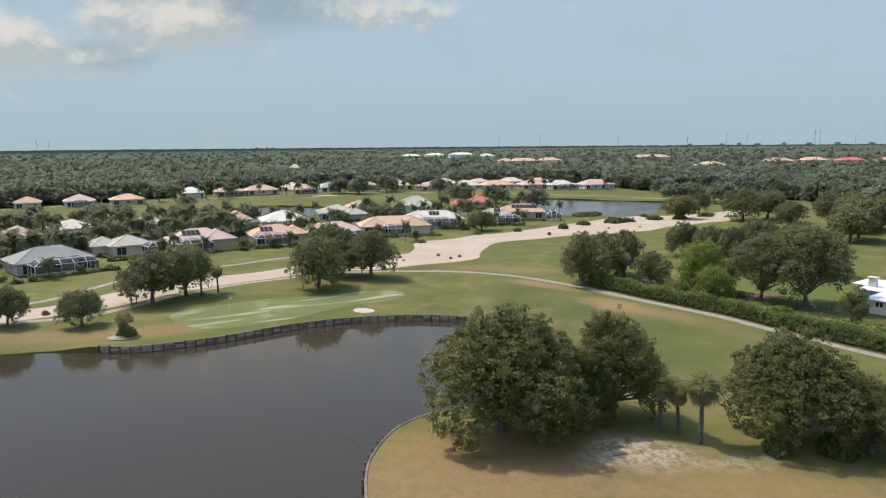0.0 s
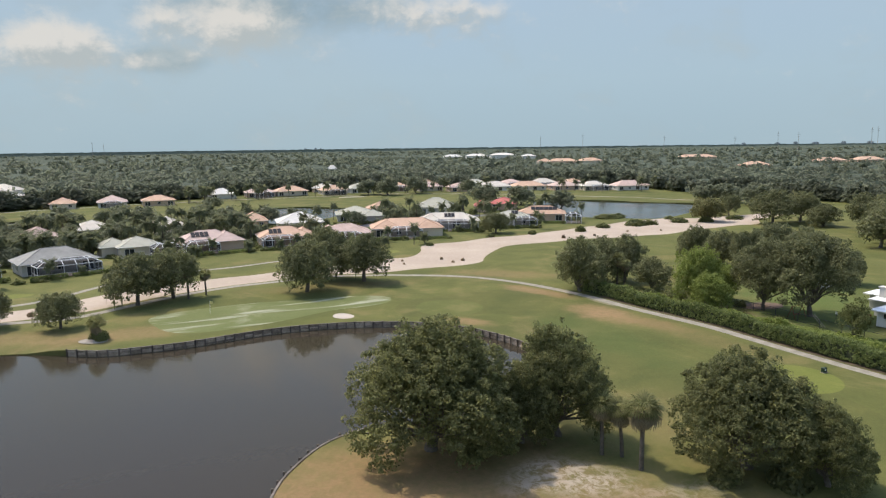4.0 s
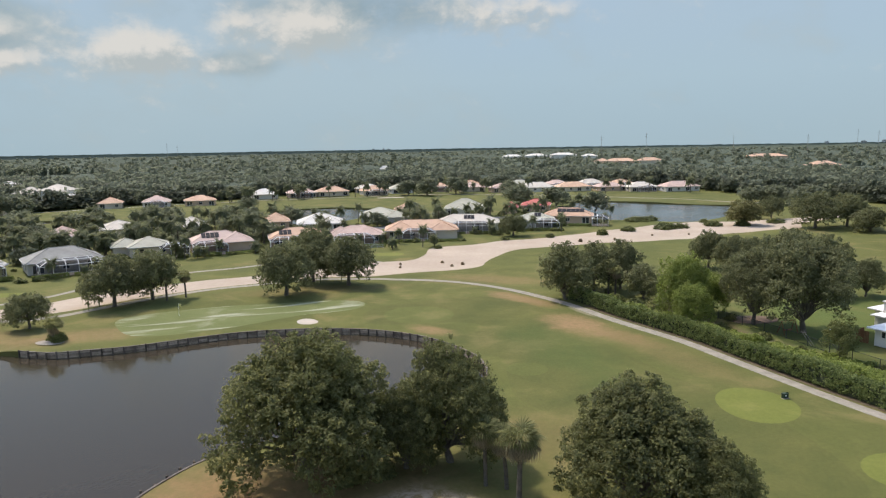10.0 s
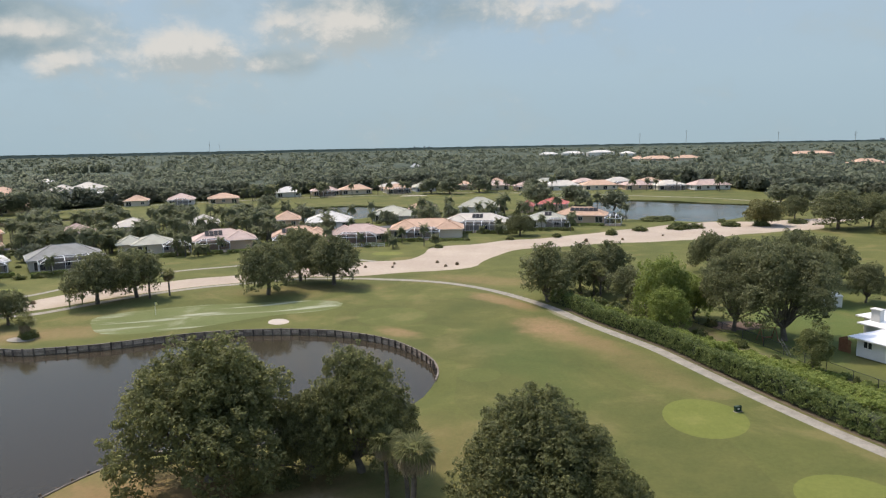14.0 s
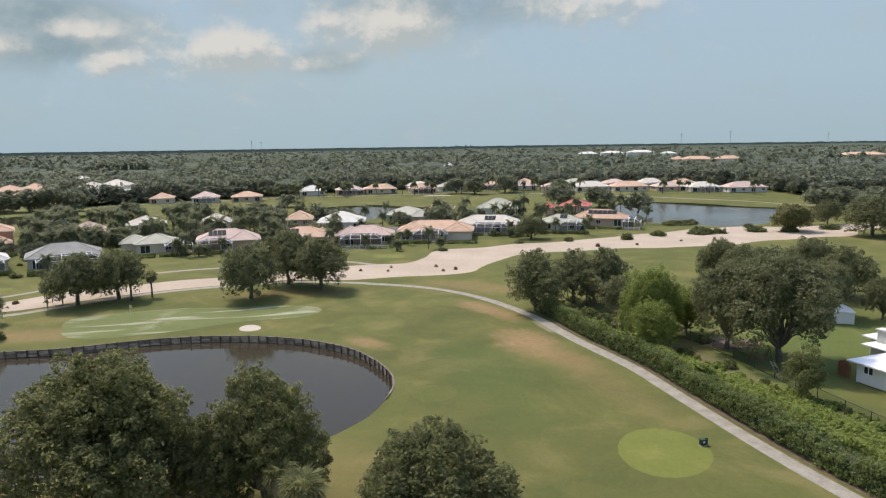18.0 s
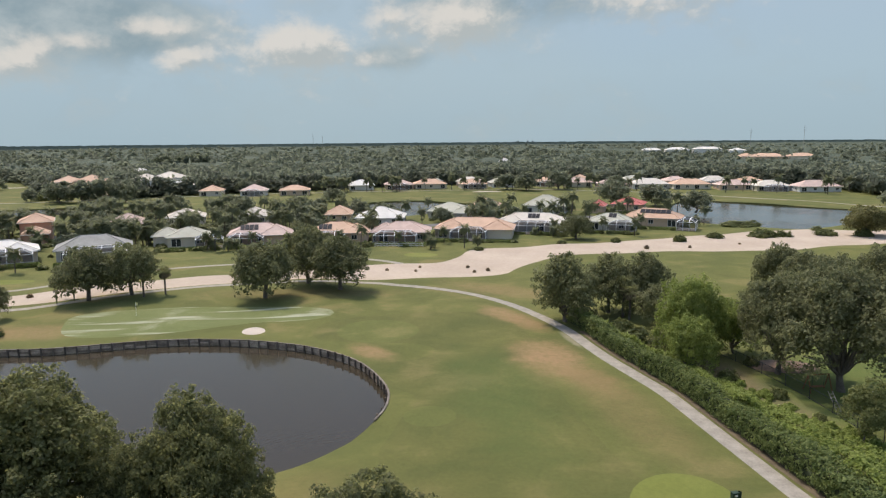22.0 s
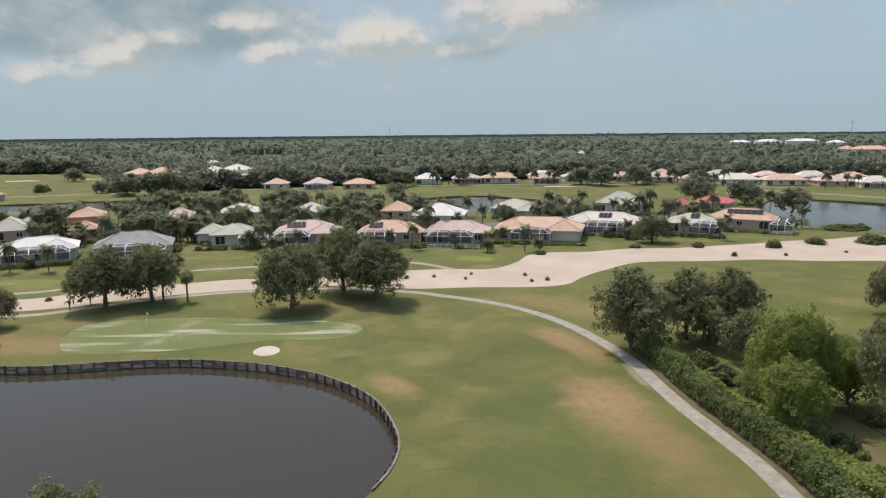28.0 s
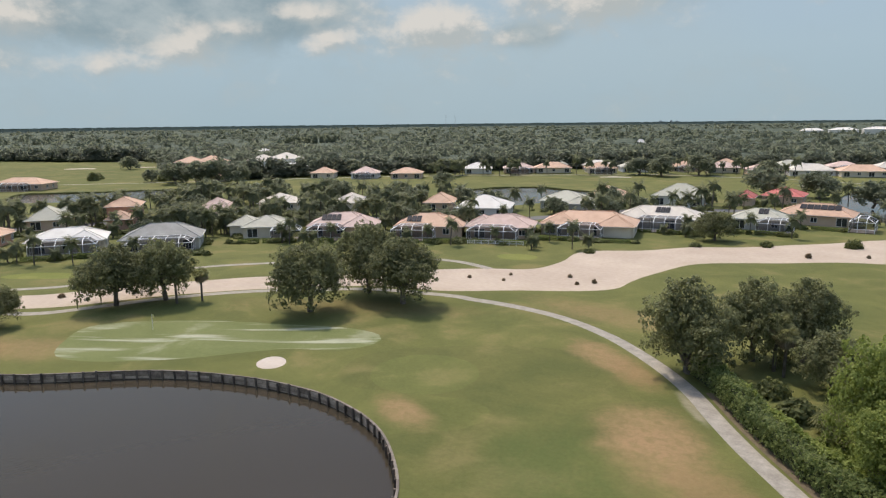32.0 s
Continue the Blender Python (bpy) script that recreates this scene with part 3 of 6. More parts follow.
    clear = blend(n, l, math_node(n, l, "MULTIPLY", veil, 0.35), clear, (0.36, 0.46, 0.51))
    em = n.new("ShaderNodeEmission")
    l.new(blend(n, l, alpha, blend(n, l, grey, clear, grey_col), col), em.inputs[0])
    l.new(em.outputs[0], n["Material Output"].inputs[0])
    return m


ra = np.radians(np.arange(0, 360, 4.0))
rows = np.radians(np.arange(0.0, 31, 3.0))
dome = np.array([(4700 * math.sin(a) * math.cos(e), 4700 * math.cos(a) * math.cos(e), 4700 * math.sin(e)) for e in rows for a in ra])
k = len(ra)
df = [(r * k + i, r * k + (i + 1) % k, (r + 1) * k + (i + 1) % k, (r + 1) * k + i) for r in range(len(rows) - 1) for i in range(k)]
tagged(new("backdrop", mesh_of("backdrop", dome, df, cloud_mat(), True)), "distant sky with scattered white and grey cumulus clouds", "sky", "", "structure")


# ---------------------------------------------------------------- plants
def leaf_quads(pos, size, out, flat=0.75, slim=0.6):
    """Small folded leaf sprays at the places pos, facing roughly outwards."""
    n = len(pos)
    nrm = out + rng.normal(0, flat, (n, 3))
    nrm /= np.linalg.norm(nrm, axis=1)[:, None] + 1e-9
    u = np.cross(nrm, rng.normal(0, 1, (n, 3)))
    u /= np.linalg.norm(u, axis=1)[:, None] + 1e-9
    w = np.cross(nrm, u)
    s = (size * rng.uniform(0.6, 1.35, n))[:, None]
    v = np.stack([pos - u * s, pos - w * s * slim, pos + u * s, pos + w * s * slim], 1).reshape(-1, 3)
    v += np.repeat(nrm * s * 0.0, 4, 0)
    return v, np.arange(4 * n).reshape(-1, 4)


def crown_points(n, radius, tall, lobes, clump, seed):
    """Leaf places in billowing lobes of clumps over a crown of that half width and depth. Returns places, outward ways and lobe centres."""
    r = np.random.default_rng(seed)
    ang = np.arange(lobes) * 2.39996 + r.uniform(-0.5, 0.5, lobes)
    q = (np.arange(lobes) + 0.5) / lobes
    rad = radius * (0.68 if lobes < 20 else 0.74) * np.sqrt(q) * r.uniform(0.8, 1.16, lobes)
    lc = np.stack([rad * np.cos(ang), rad * np.sin(ang), tall * ((0.17 if lobes < 40 else 0.12) + (0.46 if lobes < 40 else 0.54) * np.clip(1 - (rad / (0.80 * radius)) ** 2, 0, 1) * r.uniform(0.35, 1.0, lobes) ** 0.45 + r.uniform(-0.05, 0.05, lobes))], 1)
    lr = radius * r.uniform(0.30, 0.44, lobes) * min(1.0, 4.25 / math.sqrt(lobes))
    lz = np.clip(tall * 0.30 / lr, 0.8, 1.5)
    # a third of the leaves fill the lobes, the rest lie in rounded tufts that stand out of them
    share = lr ** 2 / (lr ** 2).sum()
    ci = r.integers(0, clump, n)
    tuft = r.uniform(0, 1, n) < 0.66
    li = r.choice(lobes, clump, p=share)
    d = r.normal(0, 1, (clump, 3))
    d[:, 2] += 0.25
    d /= np.linalg.norm(d, axis=1)[:, None]
    reach = r.uniform(0.78, 1.08, clump)
    cl = np.where(tuft, li[ci], r.choice(lobes, n, p=share))
    e = r.normal(0, 1, (n, 3))
    e[:, 2] += 0.25
    e /= np.linalg.norm(e, axis=1)[:, None]
    swell = 1 + 0.10 * np.sin(e[:, 0] * 7 + cl) * np.sin(e[:, 1] * 7 + 2 * cl) + 0.06 * np.sin(e[:, 2] * 11 + cl)
    way = np.where(tuft[:, None], d[ci], e)
    deep = np.where(tuft, reach[ci], 0.9 * swell * r.uniform(0.4, 1.0, n) ** 0.3)
    p = lc[cl] + way * (lr[cl] * deep)[:, None] * np.stack([np.ones(n), np.ones(n), lz[cl]], 1)
    cr = radius * r.uniform(0.6, 1.3, clump) * 1.95 / math.sqrt(clump)
    p = p + np.where(tuft[:, None], e * (cr[ci] * r.uniform(0.15, 1.0, n) ** 0.45)[:, None] * [1.1, 1.1, 0.8], r.normal(0, 0.02 * radius, (n, 3)))
    out = way * 0.55 + e * 0.65 + [0, 0, 0.2]
    keep = (p[:, 2] > -tall * 0.06) & (np.hypot(p[:, 0], p[:, 1]) < radius * 1.06)
    return p[keep], out[keep], lc


def tube(path, r0, r1, sides=7):
    path = np.asarray(path, float)
    n = len(path)
    d = np.gradient(path, axis=0)
    d /= np.linalg.norm(d, axis=1)[:, None]
    u = np.cross(d, [0.31, 0.95, 0.05])
    u /= np.linalg.norm(u, axis=1)[:, None]
    w = np.cross(d, u)
    rr = np.linspace(r0, r1, n)
    a = np.arange(sides) / sides * 2 * math.pi
    v = (path[:, None] + (u[:, None] * np.cos(a)[None, :, None] + w[:, None] * np.sin(a)[None, :, None]) * rr[:, None, None]).reshape(-1, 3)
    f = [(i * sides + j, i * sides + (j + 1) % sides, (i + 1) * sides + (j + 1) % sides, (i + 1) * sides + j) for i in range(n - 1) for j in range(sides)]
    return v, np.array(f)


def join(pieces):
    vs, fs, k = [], [], 0
    for v, f in pieces:
        vs.append(v)
        fs.append(np.asarray(f) + k)
        k += len(v)
    return np.concatenate(vs), np.concatenate(fs)


def trunk_mesh(name, fork, lobes, girth, seed, material=None, sides=7):
    """A leaning, forking trunk with a limb to every lobe of the crown."""
    r = np.random.default_rng(seed)
    lean = np.array([r.uniform(-0.4, 0.4), r.uniform(-0.4, 0.4), fork])
    pieces = [tube([(0, 0, -0.3), (0, 0, 0.15), lean * 0.5 + r.normal(0, 0.08, 3), lean], girth * 1.25, girth * 0.8, sides)]
    for c in lobes:
        mid = lean * 0.55 + c * 0.45 + r.normal(0, 0.35, 3) * [1, 1, 0.4] + [0, 0, 0.3]
        pieces.append(tube([lean * 0.93, lean * 0.8 + c * 0.2 + r.normal(0, 0.1, 3), mid, c], girth * 0.5, girth * 0.1, 5))
    return mesh_of(name, *join(pieces), material or BARK, True)


OAKS = {}


def oak_kind(key, n, size, lobes, clump, tall, fork, girth, leaf, seed, moss=0, lift=0.0):
    """A template: half width 5.5 m, crown starting at the fork. Its meshes are shared by all trees of the kind."""
    p, out, lc = crown_points(n, 5.5, tall, lobes, clump, seed)
    p[:, 2] += fork * 0.75 + lift
    lc[:, 2] += fork * 0.6 + lift
    pieces = [leaf_quads(p, size, out, 0.62, 0.7)]
    if moss:
        r = np.random.default_rng(seed + 1)
        base = p[(p[:, 2] < fork + tall * 0.35)][:moss]
        drop = r.uniform(0.5, 1.8, len(base))
        side = r.normal(0, 1, (len(base), 3)) * [1, 1, 0]
        side /= np.linalg.norm(side, axis=1)[:, None] + 1e-9
        v = np.stack([base - side * 0.18, base + side * 0.18, base + side * 0.05 - np.outer(drop, [0, 0, 1]), base - side * 0.05 - np.outer(drop, [0, 0, 1])], 1).reshape(-1, 3)
        pieces.append((v, np.arange(len(v)).reshape(-1, 4)))
    v, f = join(pieces)
    OAKS[key] = (trunk_mesh("trunk", fork, lc, girth, seed + 5), mesh_of("crown", v, f, leaf))


oak_kind("front_a", 84000, 0.082, 50, 1300, 9.4, 1.0, 0.36, OAK_LEAF_FRONT, 11)
oak_kind("front_b", 68000, 0.086, 42, 1050, 9.6, 1.0, 0.34, OAK_LEAF_FRONT, 23)
oak_kind("oak_a", 16000, 0.160, 20, 420, 7.4, 1.9, 0.34, OAK_LEAF, 31, 10)
oak_kind("oak_b", 16000, 0.160, 18, 400, 7.8, 2.1, 0.34, OAK_LEAF, 47, 22)
oak_kind("oak_c", 16000, 0.160, 20, 420, 7.0, 1.8, 0.32, OAK_LEAF, 59)
oak_kind("high", 36000, 0.108, 30, 620, 8.6, 1.3, 0.30, OAK_LEAF, 37, 0, 1.3)
oak_kind("low", 15000, 0.165, 18, 380, 9.6, 0.7, 0.30, OAK_LEAF, 53)
oak_kind("light", 18000, 0.145, 18, 380, 9.6, 0.9, 0.24, LIGHT_LEAF, 61)
oak_kind("olive", 9000, 0.22, 12, 130, 7.4, 1.0, 0.24, OLIVE_LEAF, 67)
oak_kind("grove_a", 5000, 0.26, 11, 200, 7.6, 1.8, 0.34, OAK_LEAF, 33)
oak_kind("grove_b", 5000, 0.26, 13, 200, 8.2, 1.2, 0.34, OAK_LEAF, 57)
# far kinds wear the leaf colour with haze mixed in
oak_kind("far_a", 2400, 0.38, 9, 110, 8.4, 1.2, 0.3, ESTATE_HAZE_LEAF, 71)
oak_kind("far_b", 2400, 0.38, 8, 100, 9.4, 1.0, 0.3, ESTATE_HAZE_LEAF, 83)
oak_kind("sapling", 7000, 0.24, 11, 110, 15.0, 1.2, 0.22, SHRUB_LEAF, 91)


def tree(kind, x, y, wide, tall, turn=0.0, label="", name="oak_tree", group=""):
    """A tree at x, y, with its crown's width and whole height in metres."""
    trunk, crown = OAKS[kind]
    top = CROWN_TOP[kind]
    ob = thing(name, label, "tree", Matrix.LocRotScale((x, y, height(x, y) - 0.02), Euler((0, 0, radians(turn))), (wide / CROWN_WIDE[kind], wide / CROWN_WIDE[kind], tall / top)), group)
    part("trunk", trunk, ob)
    part("crown", crown, ob)
    return ob


CROWN_TOP, CROWN_WIDE = {}, {}
for key, (tm, cm) in OAKS.items():
    co = np.empty(len(cm.vertices) * 3, np.float32)
    cm.vertices.foreach_get("co", co)
    CROWN_TOP[key] = float(np.percentile(co.reshape(-1, 3)[:, 2], 99.3))
    CROWN_WIDE[key] = 2 * float(np.percentile(np.linalg.norm(co.reshape(-1, 3)[:, :2], axis=1), 96))

DARK_OAK = "broad live oak with dark green leaves on mown grass"
# the trees on the point of land
tree("front_a", 5.0, 67.4, 15.4, 12.3, 20, "large live oak with dense dark green crown beside the lake")
tree("front_b", 13.6, 69.4, 6.6, 7.8, 250, "smaller live oak between two larger ones on dry grass")
tree("front_b", 17.2, 71.6, 9.8, 10.8, 130, "tall live oak with dense dark green crown on dry grass")
tree("front_a", 33.3, 65.6, 13.2, 10.2, 140, "very broad live oak with grey-green leaves on dry grass")
tree("front_b", 38.7, 62.2, 6.6, 6.9, 80, "low live oak with hanging branches on dry grass")
# between the green and the sand
tree("oak_b", -54, 125.9, 11.4, 9.4, 0, "live oak hung with moss beside the cart path")
tree("oak_a", -50.1, 131.9, 10.6, 9.3, 70, "live oak with forked trunk beside the cart path")
tree("oak_a", -26.1, 139, 11.6, 10.0, 150, DARK_OAK)
tree("oak_c", -25.3, 152, 11.8, 11.0, 210, DARK_OAK)
tree("oak_b", -16.7, 149.4, 12.2, 10.0, 300, "live oak with drooping branches and deep shade below")
tree("oak_c", -71, 110.5, 7.2, 6.2, 20, "small live oak on the lake shore")
tree("oak_a", -59.4, 111.2, 6.9, 5.8, 110, "small live oak with moss on the lake shore")
# beyond the hedge
tree("low", 27.6, 142.0, 10.6, 10.6, 30, "dark live oak leaning over the cart path")
tree("oak_b", 33.0, 149.4, 9.4, 9.4, 90, DARK_OAK)
tree("low", 38.0, 152.0, 9.2, 9.6, 180, "dark bushy oak behind the hedge")
tree("low", 41.8, 143.0, 8.0, 6.4, 10, "low dark bushy tree behind the hedge")
tree("light", 46.4, 128.8, 8.2, 10.2, 0, "tree with bright yellow-green leaves behind the hedge")
tree("light", 46.6, 122.4, 6.6, 6.8, 120, "low tree with bright yellow-green leaves behind the hedge")
tree("light", 51.6, 132.4, 6.8, 6.8, 200, "tree with bright yellow-green leaves behind the hedge")
tree("high", 56.5, 125.6, 10.4, 11.9, 60, "tall dark oak with forked trunk on a lawn")
tree("high", 62.6, 121.8, 14.2, 13.8, 220, "tall dark oak with spreading crown on a lawn")
tree("sapling", 62.6, 107.6, 4.4, 6.2, 0, "young leafy tree beside a wire fence", "young_tree")
tree("oak_c", 59.6, 177.8, 8.6, 8.4, 45, "flat-topped dark green tree at the edge of the fairway")
tree("oak_a", 63.0, 168.8, 9.2, 8.6, 145, "rounded dark green tree beyond the lawn")
tree("oak_c", 66.2, 160.6, 9.6, 9.4, 300, DARK_OAK)
tree("oak_a", 75.4, 170.6, 10.6, 9.6, 20, DARK_OAK)
tree("oak_b", 79.5, 162.5, 9.4, 9.4, 200, DARK_OAK)
tree("oak_c", 73.0, 149.0, 9.4, 8.8, 100, DARK_OAK)
tree("high", 81.6, 149.2, 6.4, 6.8, 10, "small tree with several thin stems on a lawn")
tree("oak_b", 108.0, 258.0, 16.0, 11.6, 20, "wide live oak growing out of the sand")
tree("oak_a", 119.0, 262.0, 13.0, 10.6, 200, "wide live oak growing out of the sand")
tree("olive", 87.6, 265.5, 14.0, 8.4, 20, "wide olive-green tree in the sand")
tree("oak_c", 102.0, 286.0, 9.0, 8.0, 80, DARK_OAK)
tree("low", 121.0, 249.0, 12.0, 7.6, 150, "dark rounded tree beside the sand")
tree("oak_a", 11.2, 233.5, 9.4, 6.6, 80, "round dark tree in front of a house")
for i in range(60):
    # the grove on the far side of the lawn
    gx0, gy0 = 84 + rng.uniform(0, 90), 128 + rng.uniform(0, 130)
    if gx0 < 0.40 * gy0 + 22 or gx0 > 1.05 * gy0 or (gx0 < 116 and gy0 < 176) or (gy0 > 222 and gx0 < 0.54 * gy0):
        continue
    tree(("grove_a", "grove_b")[i % 2], gx0, gy0, rng.uniform(9, 13), rng.uniform(8.5, 12), rng.uniform(0, 360), DARK_OAK, group="grove beyond the lawn")
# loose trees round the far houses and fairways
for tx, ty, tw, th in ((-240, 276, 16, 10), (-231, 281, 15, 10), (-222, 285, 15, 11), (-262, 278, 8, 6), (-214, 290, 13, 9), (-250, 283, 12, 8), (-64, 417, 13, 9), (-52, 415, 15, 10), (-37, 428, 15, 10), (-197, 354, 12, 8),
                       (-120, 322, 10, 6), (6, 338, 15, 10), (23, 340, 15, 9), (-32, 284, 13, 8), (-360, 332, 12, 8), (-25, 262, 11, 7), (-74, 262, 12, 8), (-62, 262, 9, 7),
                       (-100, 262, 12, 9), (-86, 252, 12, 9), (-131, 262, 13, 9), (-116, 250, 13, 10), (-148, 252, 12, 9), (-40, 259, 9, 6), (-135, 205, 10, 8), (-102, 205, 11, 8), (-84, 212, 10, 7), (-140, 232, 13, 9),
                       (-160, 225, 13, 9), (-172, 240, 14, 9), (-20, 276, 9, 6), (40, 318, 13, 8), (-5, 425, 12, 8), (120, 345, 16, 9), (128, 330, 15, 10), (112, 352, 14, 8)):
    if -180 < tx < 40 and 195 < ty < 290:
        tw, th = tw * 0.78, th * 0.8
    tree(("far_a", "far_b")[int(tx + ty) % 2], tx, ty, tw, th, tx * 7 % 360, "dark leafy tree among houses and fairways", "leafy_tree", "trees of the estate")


# ---------------------------------------------------------------- houses
def hip_roof(w, d, z0, rise, over=0.6, thick=0.18):
    """Verts and faces of a hipped roof over a w by d plan, eaves at z0."""
    a, b = w / 2 + over, d / 2 + over
    k = min(a, b)
    if a >= b:
        r0, r1 = (-(a - k), 0, z0 + rise), (a - k, 0, z0 + rise)
    else:
        r0, r1 = (0, -(b - k), z0 + rise), (0, b - k, z0 + rise)
    low = [(-a, -b, z0 - thick), (a, -b, z0 - thick), (a, b, z0 - thick), (-a, b, z0 - thick)]
    top = [(-a, -b, z0), (a, -b, z0), (a, b, z0), (-a, b, z0)]
    v = low + top + [r0, r1]
    f = [(3, 2, 1, 0), (0, 1, 5, 4), (1, 2, 6, 5), (2, 3, 7, 6), (3, 0, 4, 7)]
    if a >= b:
        f += [(4, 5, 9, 8), (5, 6, 9), (6, 7, 8, 9), (7, 4, 8)]
        hips = [(4, 8), (7, 8), (5, 9), (6, 9), (8, 9)]
    else:
        f += [(4, 5, 8), (5, 6, 9, 8), (6, 7, 9), (7, 4, 8, 9)]
        hips = [(4, 8), (5, 8), (6, 9), (7, 9), (8, 9)]
    return v, f, [(v[i], v[j]) for i, j in hips if (Vector(v[i]) - Vector(v[j])).length > 0.3]


def add_volume(house, w, d, tall, rise, roof, wall, x=0.0, y=0.0, over=0.6):
    m = Matrix.Translation((x, y, 0))
    part("wall", box_mesh("wall", w, d, tall + 0.02, wall, 0.03), house, "", m @ Matrix.Translation((0, 0, 0)))
    v, f, hips = hip_roof(w, d, tall, rise, over)
    r = part("roof", poly_mesh("roof", v, f, roof), house, "", m)
    part("ridge_cap", bars_mesh("ridge_cap", [((p[0], p[1], p[2] + 0.02), (q[0], q[1], q[2] + 0.02)) for p, q in hips], 0.13, roof), r)
    part("fascia", bars_mesh("fascia", [((-w / 2 - over, s * (d / 2 + over), tall - 0.09), (w / 2 + over, s * (d / 2 + over), tall - 0.09)) for s in (-1, 1)]
                             + [((s * (w / 2 + over), -d / 2 - over, tall - 0.09), (s * (w / 2 + over), d / 2 + over, tall - 0.09)) for s in (-1, 1)], 0.1, TRIM), r)


def add_window(house, x, y, z, w, h, side=0):
    """A framed window on a wall that looks to -y (side 0), +x (1) or -x (3)."""
    turn = (0, 90, 180, -90)[side]
    m = Matrix.LocRotScale((x, y, z), Euler((0, 0, radians(turn))), None)
    win = part("window", box_mesh("window", w, 0.10, h, GLASS), house, "", m)
    ends = [((-w / 2, -0.07, 0), (w / 2, -0.07, 0)), ((-w / 2, -0.07, h), (w / 2, -0.07, h)), ((-w / 2, -0.07, 0), (-w / 2, -0.07, h)), ((w / 2, -0.07, 0), (w / 2, -0.07, h)), ((0, -0.07, 0), (0, -0.07, h))]
    key = ("frame", round(w, 2), round(h, 2))
    if key not in BOXES:
        BOXES[key] = bars_mesh("window_frame", ends, 0.09, TRIM)
    part("window_frame", BOXES[key], win)


def add_solar(house, x, y, z, n, pitch, w=1.1, h=2.6, gap=0.12):
    for i in range(n):
        me = box_mesh("solar_panel", w, h, 0.08, SOLAR, 0.02)
        part("solar_panel", me, house, "black solar heating panel", Matrix.LocRotScale((x + (i - (n - 1) / 2) * (w + gap), y, z), Euler((radians(pitch), 0, 0)), None))


def pool_cage(m, w, d, low=2.6, top=3.5, inset=1.7, bars=None, label="", sheetlike=True):
    """A screened pool enclosure with a mansard top, open towards the house at its back (+y)."""
    bars = bars or WHITE_METAL
    ob = thing("pool_cage", label or "white-framed screened pool enclosure with dark mesh behind a house", "pool cage", m, "pool cages")
    nx, ny = max(3, int(w / 2.4)), max(2, int(d / 2.4))
    xs, ys = np.linspace(-w / 2, w / 2, nx + 1), np.linspace(-d, 0, ny + 1)
    inx = lambda x: float(np.clip(x, -w / 2 + inset, w / 2 - inset))
    iny = lambda y: float(max(y, -d + inset))
    key = ("post", low, bars.name)
    if key not in BOXES:
        BOXES[key] = box_mesh("post", 0.11, 0.11, low, bars, 0.01)
    for x in xs:
        part("post", BOXES[key], ob, "", Matrix.Translation((x, -d, 0)))
    for y in ys[1:]:
        for s in (-1, 1):
            part("post", BOXES[key], ob, "", Matrix.Translation((s * w / 2, y, 0)))
    for x in xs:
        xi = inx(x)
        part("rafter", bars_mesh("rafter", [((x, -d, low), (xi, -d + inset, top)), ((xi, -d + inset, top), (xi, 0, top))], 0.12, bars), ob)
    for y in ys[1:]:
        if y > -d + inset:
            part("beam", bars_mesh("beam", [((-w / 2, y, low), (-w / 2 + inset, y, top)), ((-w / 2 + inset, y, top), (w / 2 - inset, y, top)), ((w / 2 - inset, y, top), (w / 2, y, low))], 0.09, bars), ob)
    part("top_rail", bars_mesh("top_rail", [((-w / 2, -d, low), (w / 2, -d, low)), ((-w / 2, -d, low), (-w / 2, 0, low)), ((w / 2, -d, low), (w / 2, 0, low)),
                                            ((-w / 2 + inset, -d + inset, top), (w / 2 - inset, -d + inset, top))], 0.11, bars), ob)
    part("chair_rail", bars_mesh("chair_rail", [((-w / 2, -d, 0.9), (w / 2, -d, 0.9)), ((-w / 2, -d, 0.9), (-w / 2, 0, 0.9)), ((w / 2, -d, 0.9), (w / 2, 0, 0.9))], 0.06, bars), ob)
    a, b, t = w / 2, d, inset
    v = [(-a, -b, 0), (a, -b, 0), (a, 0, 0), (-a, 0, 0), (-a, -b, low), (a, -b, low), (a, 0, low), (-a, 0, low), (-a + t, -b + t, top), (a - t, -b + t, top), (a - t, 0, top), (-a + t, 0, top)]
    part("screen", mesh_of("screen", v, [(0, 1, 5, 4), (1, 2, 6, 5), (3, 0, 4, 7), (4, 5, 9, 8), (5, 6, 10, 9), (7, 4, 8, 11), (8, 9, 10, 11)], SCREEN), ob, "dark insect mesh")
    part("deck", box_mesh("deck", w - 0.2, d - 0.2, 0.12, POOL_DECK, 0.02), ob, "pale pool deck", Matrix.Translation((0, -d / 2, 0)))
    return ob


PLOTS = []


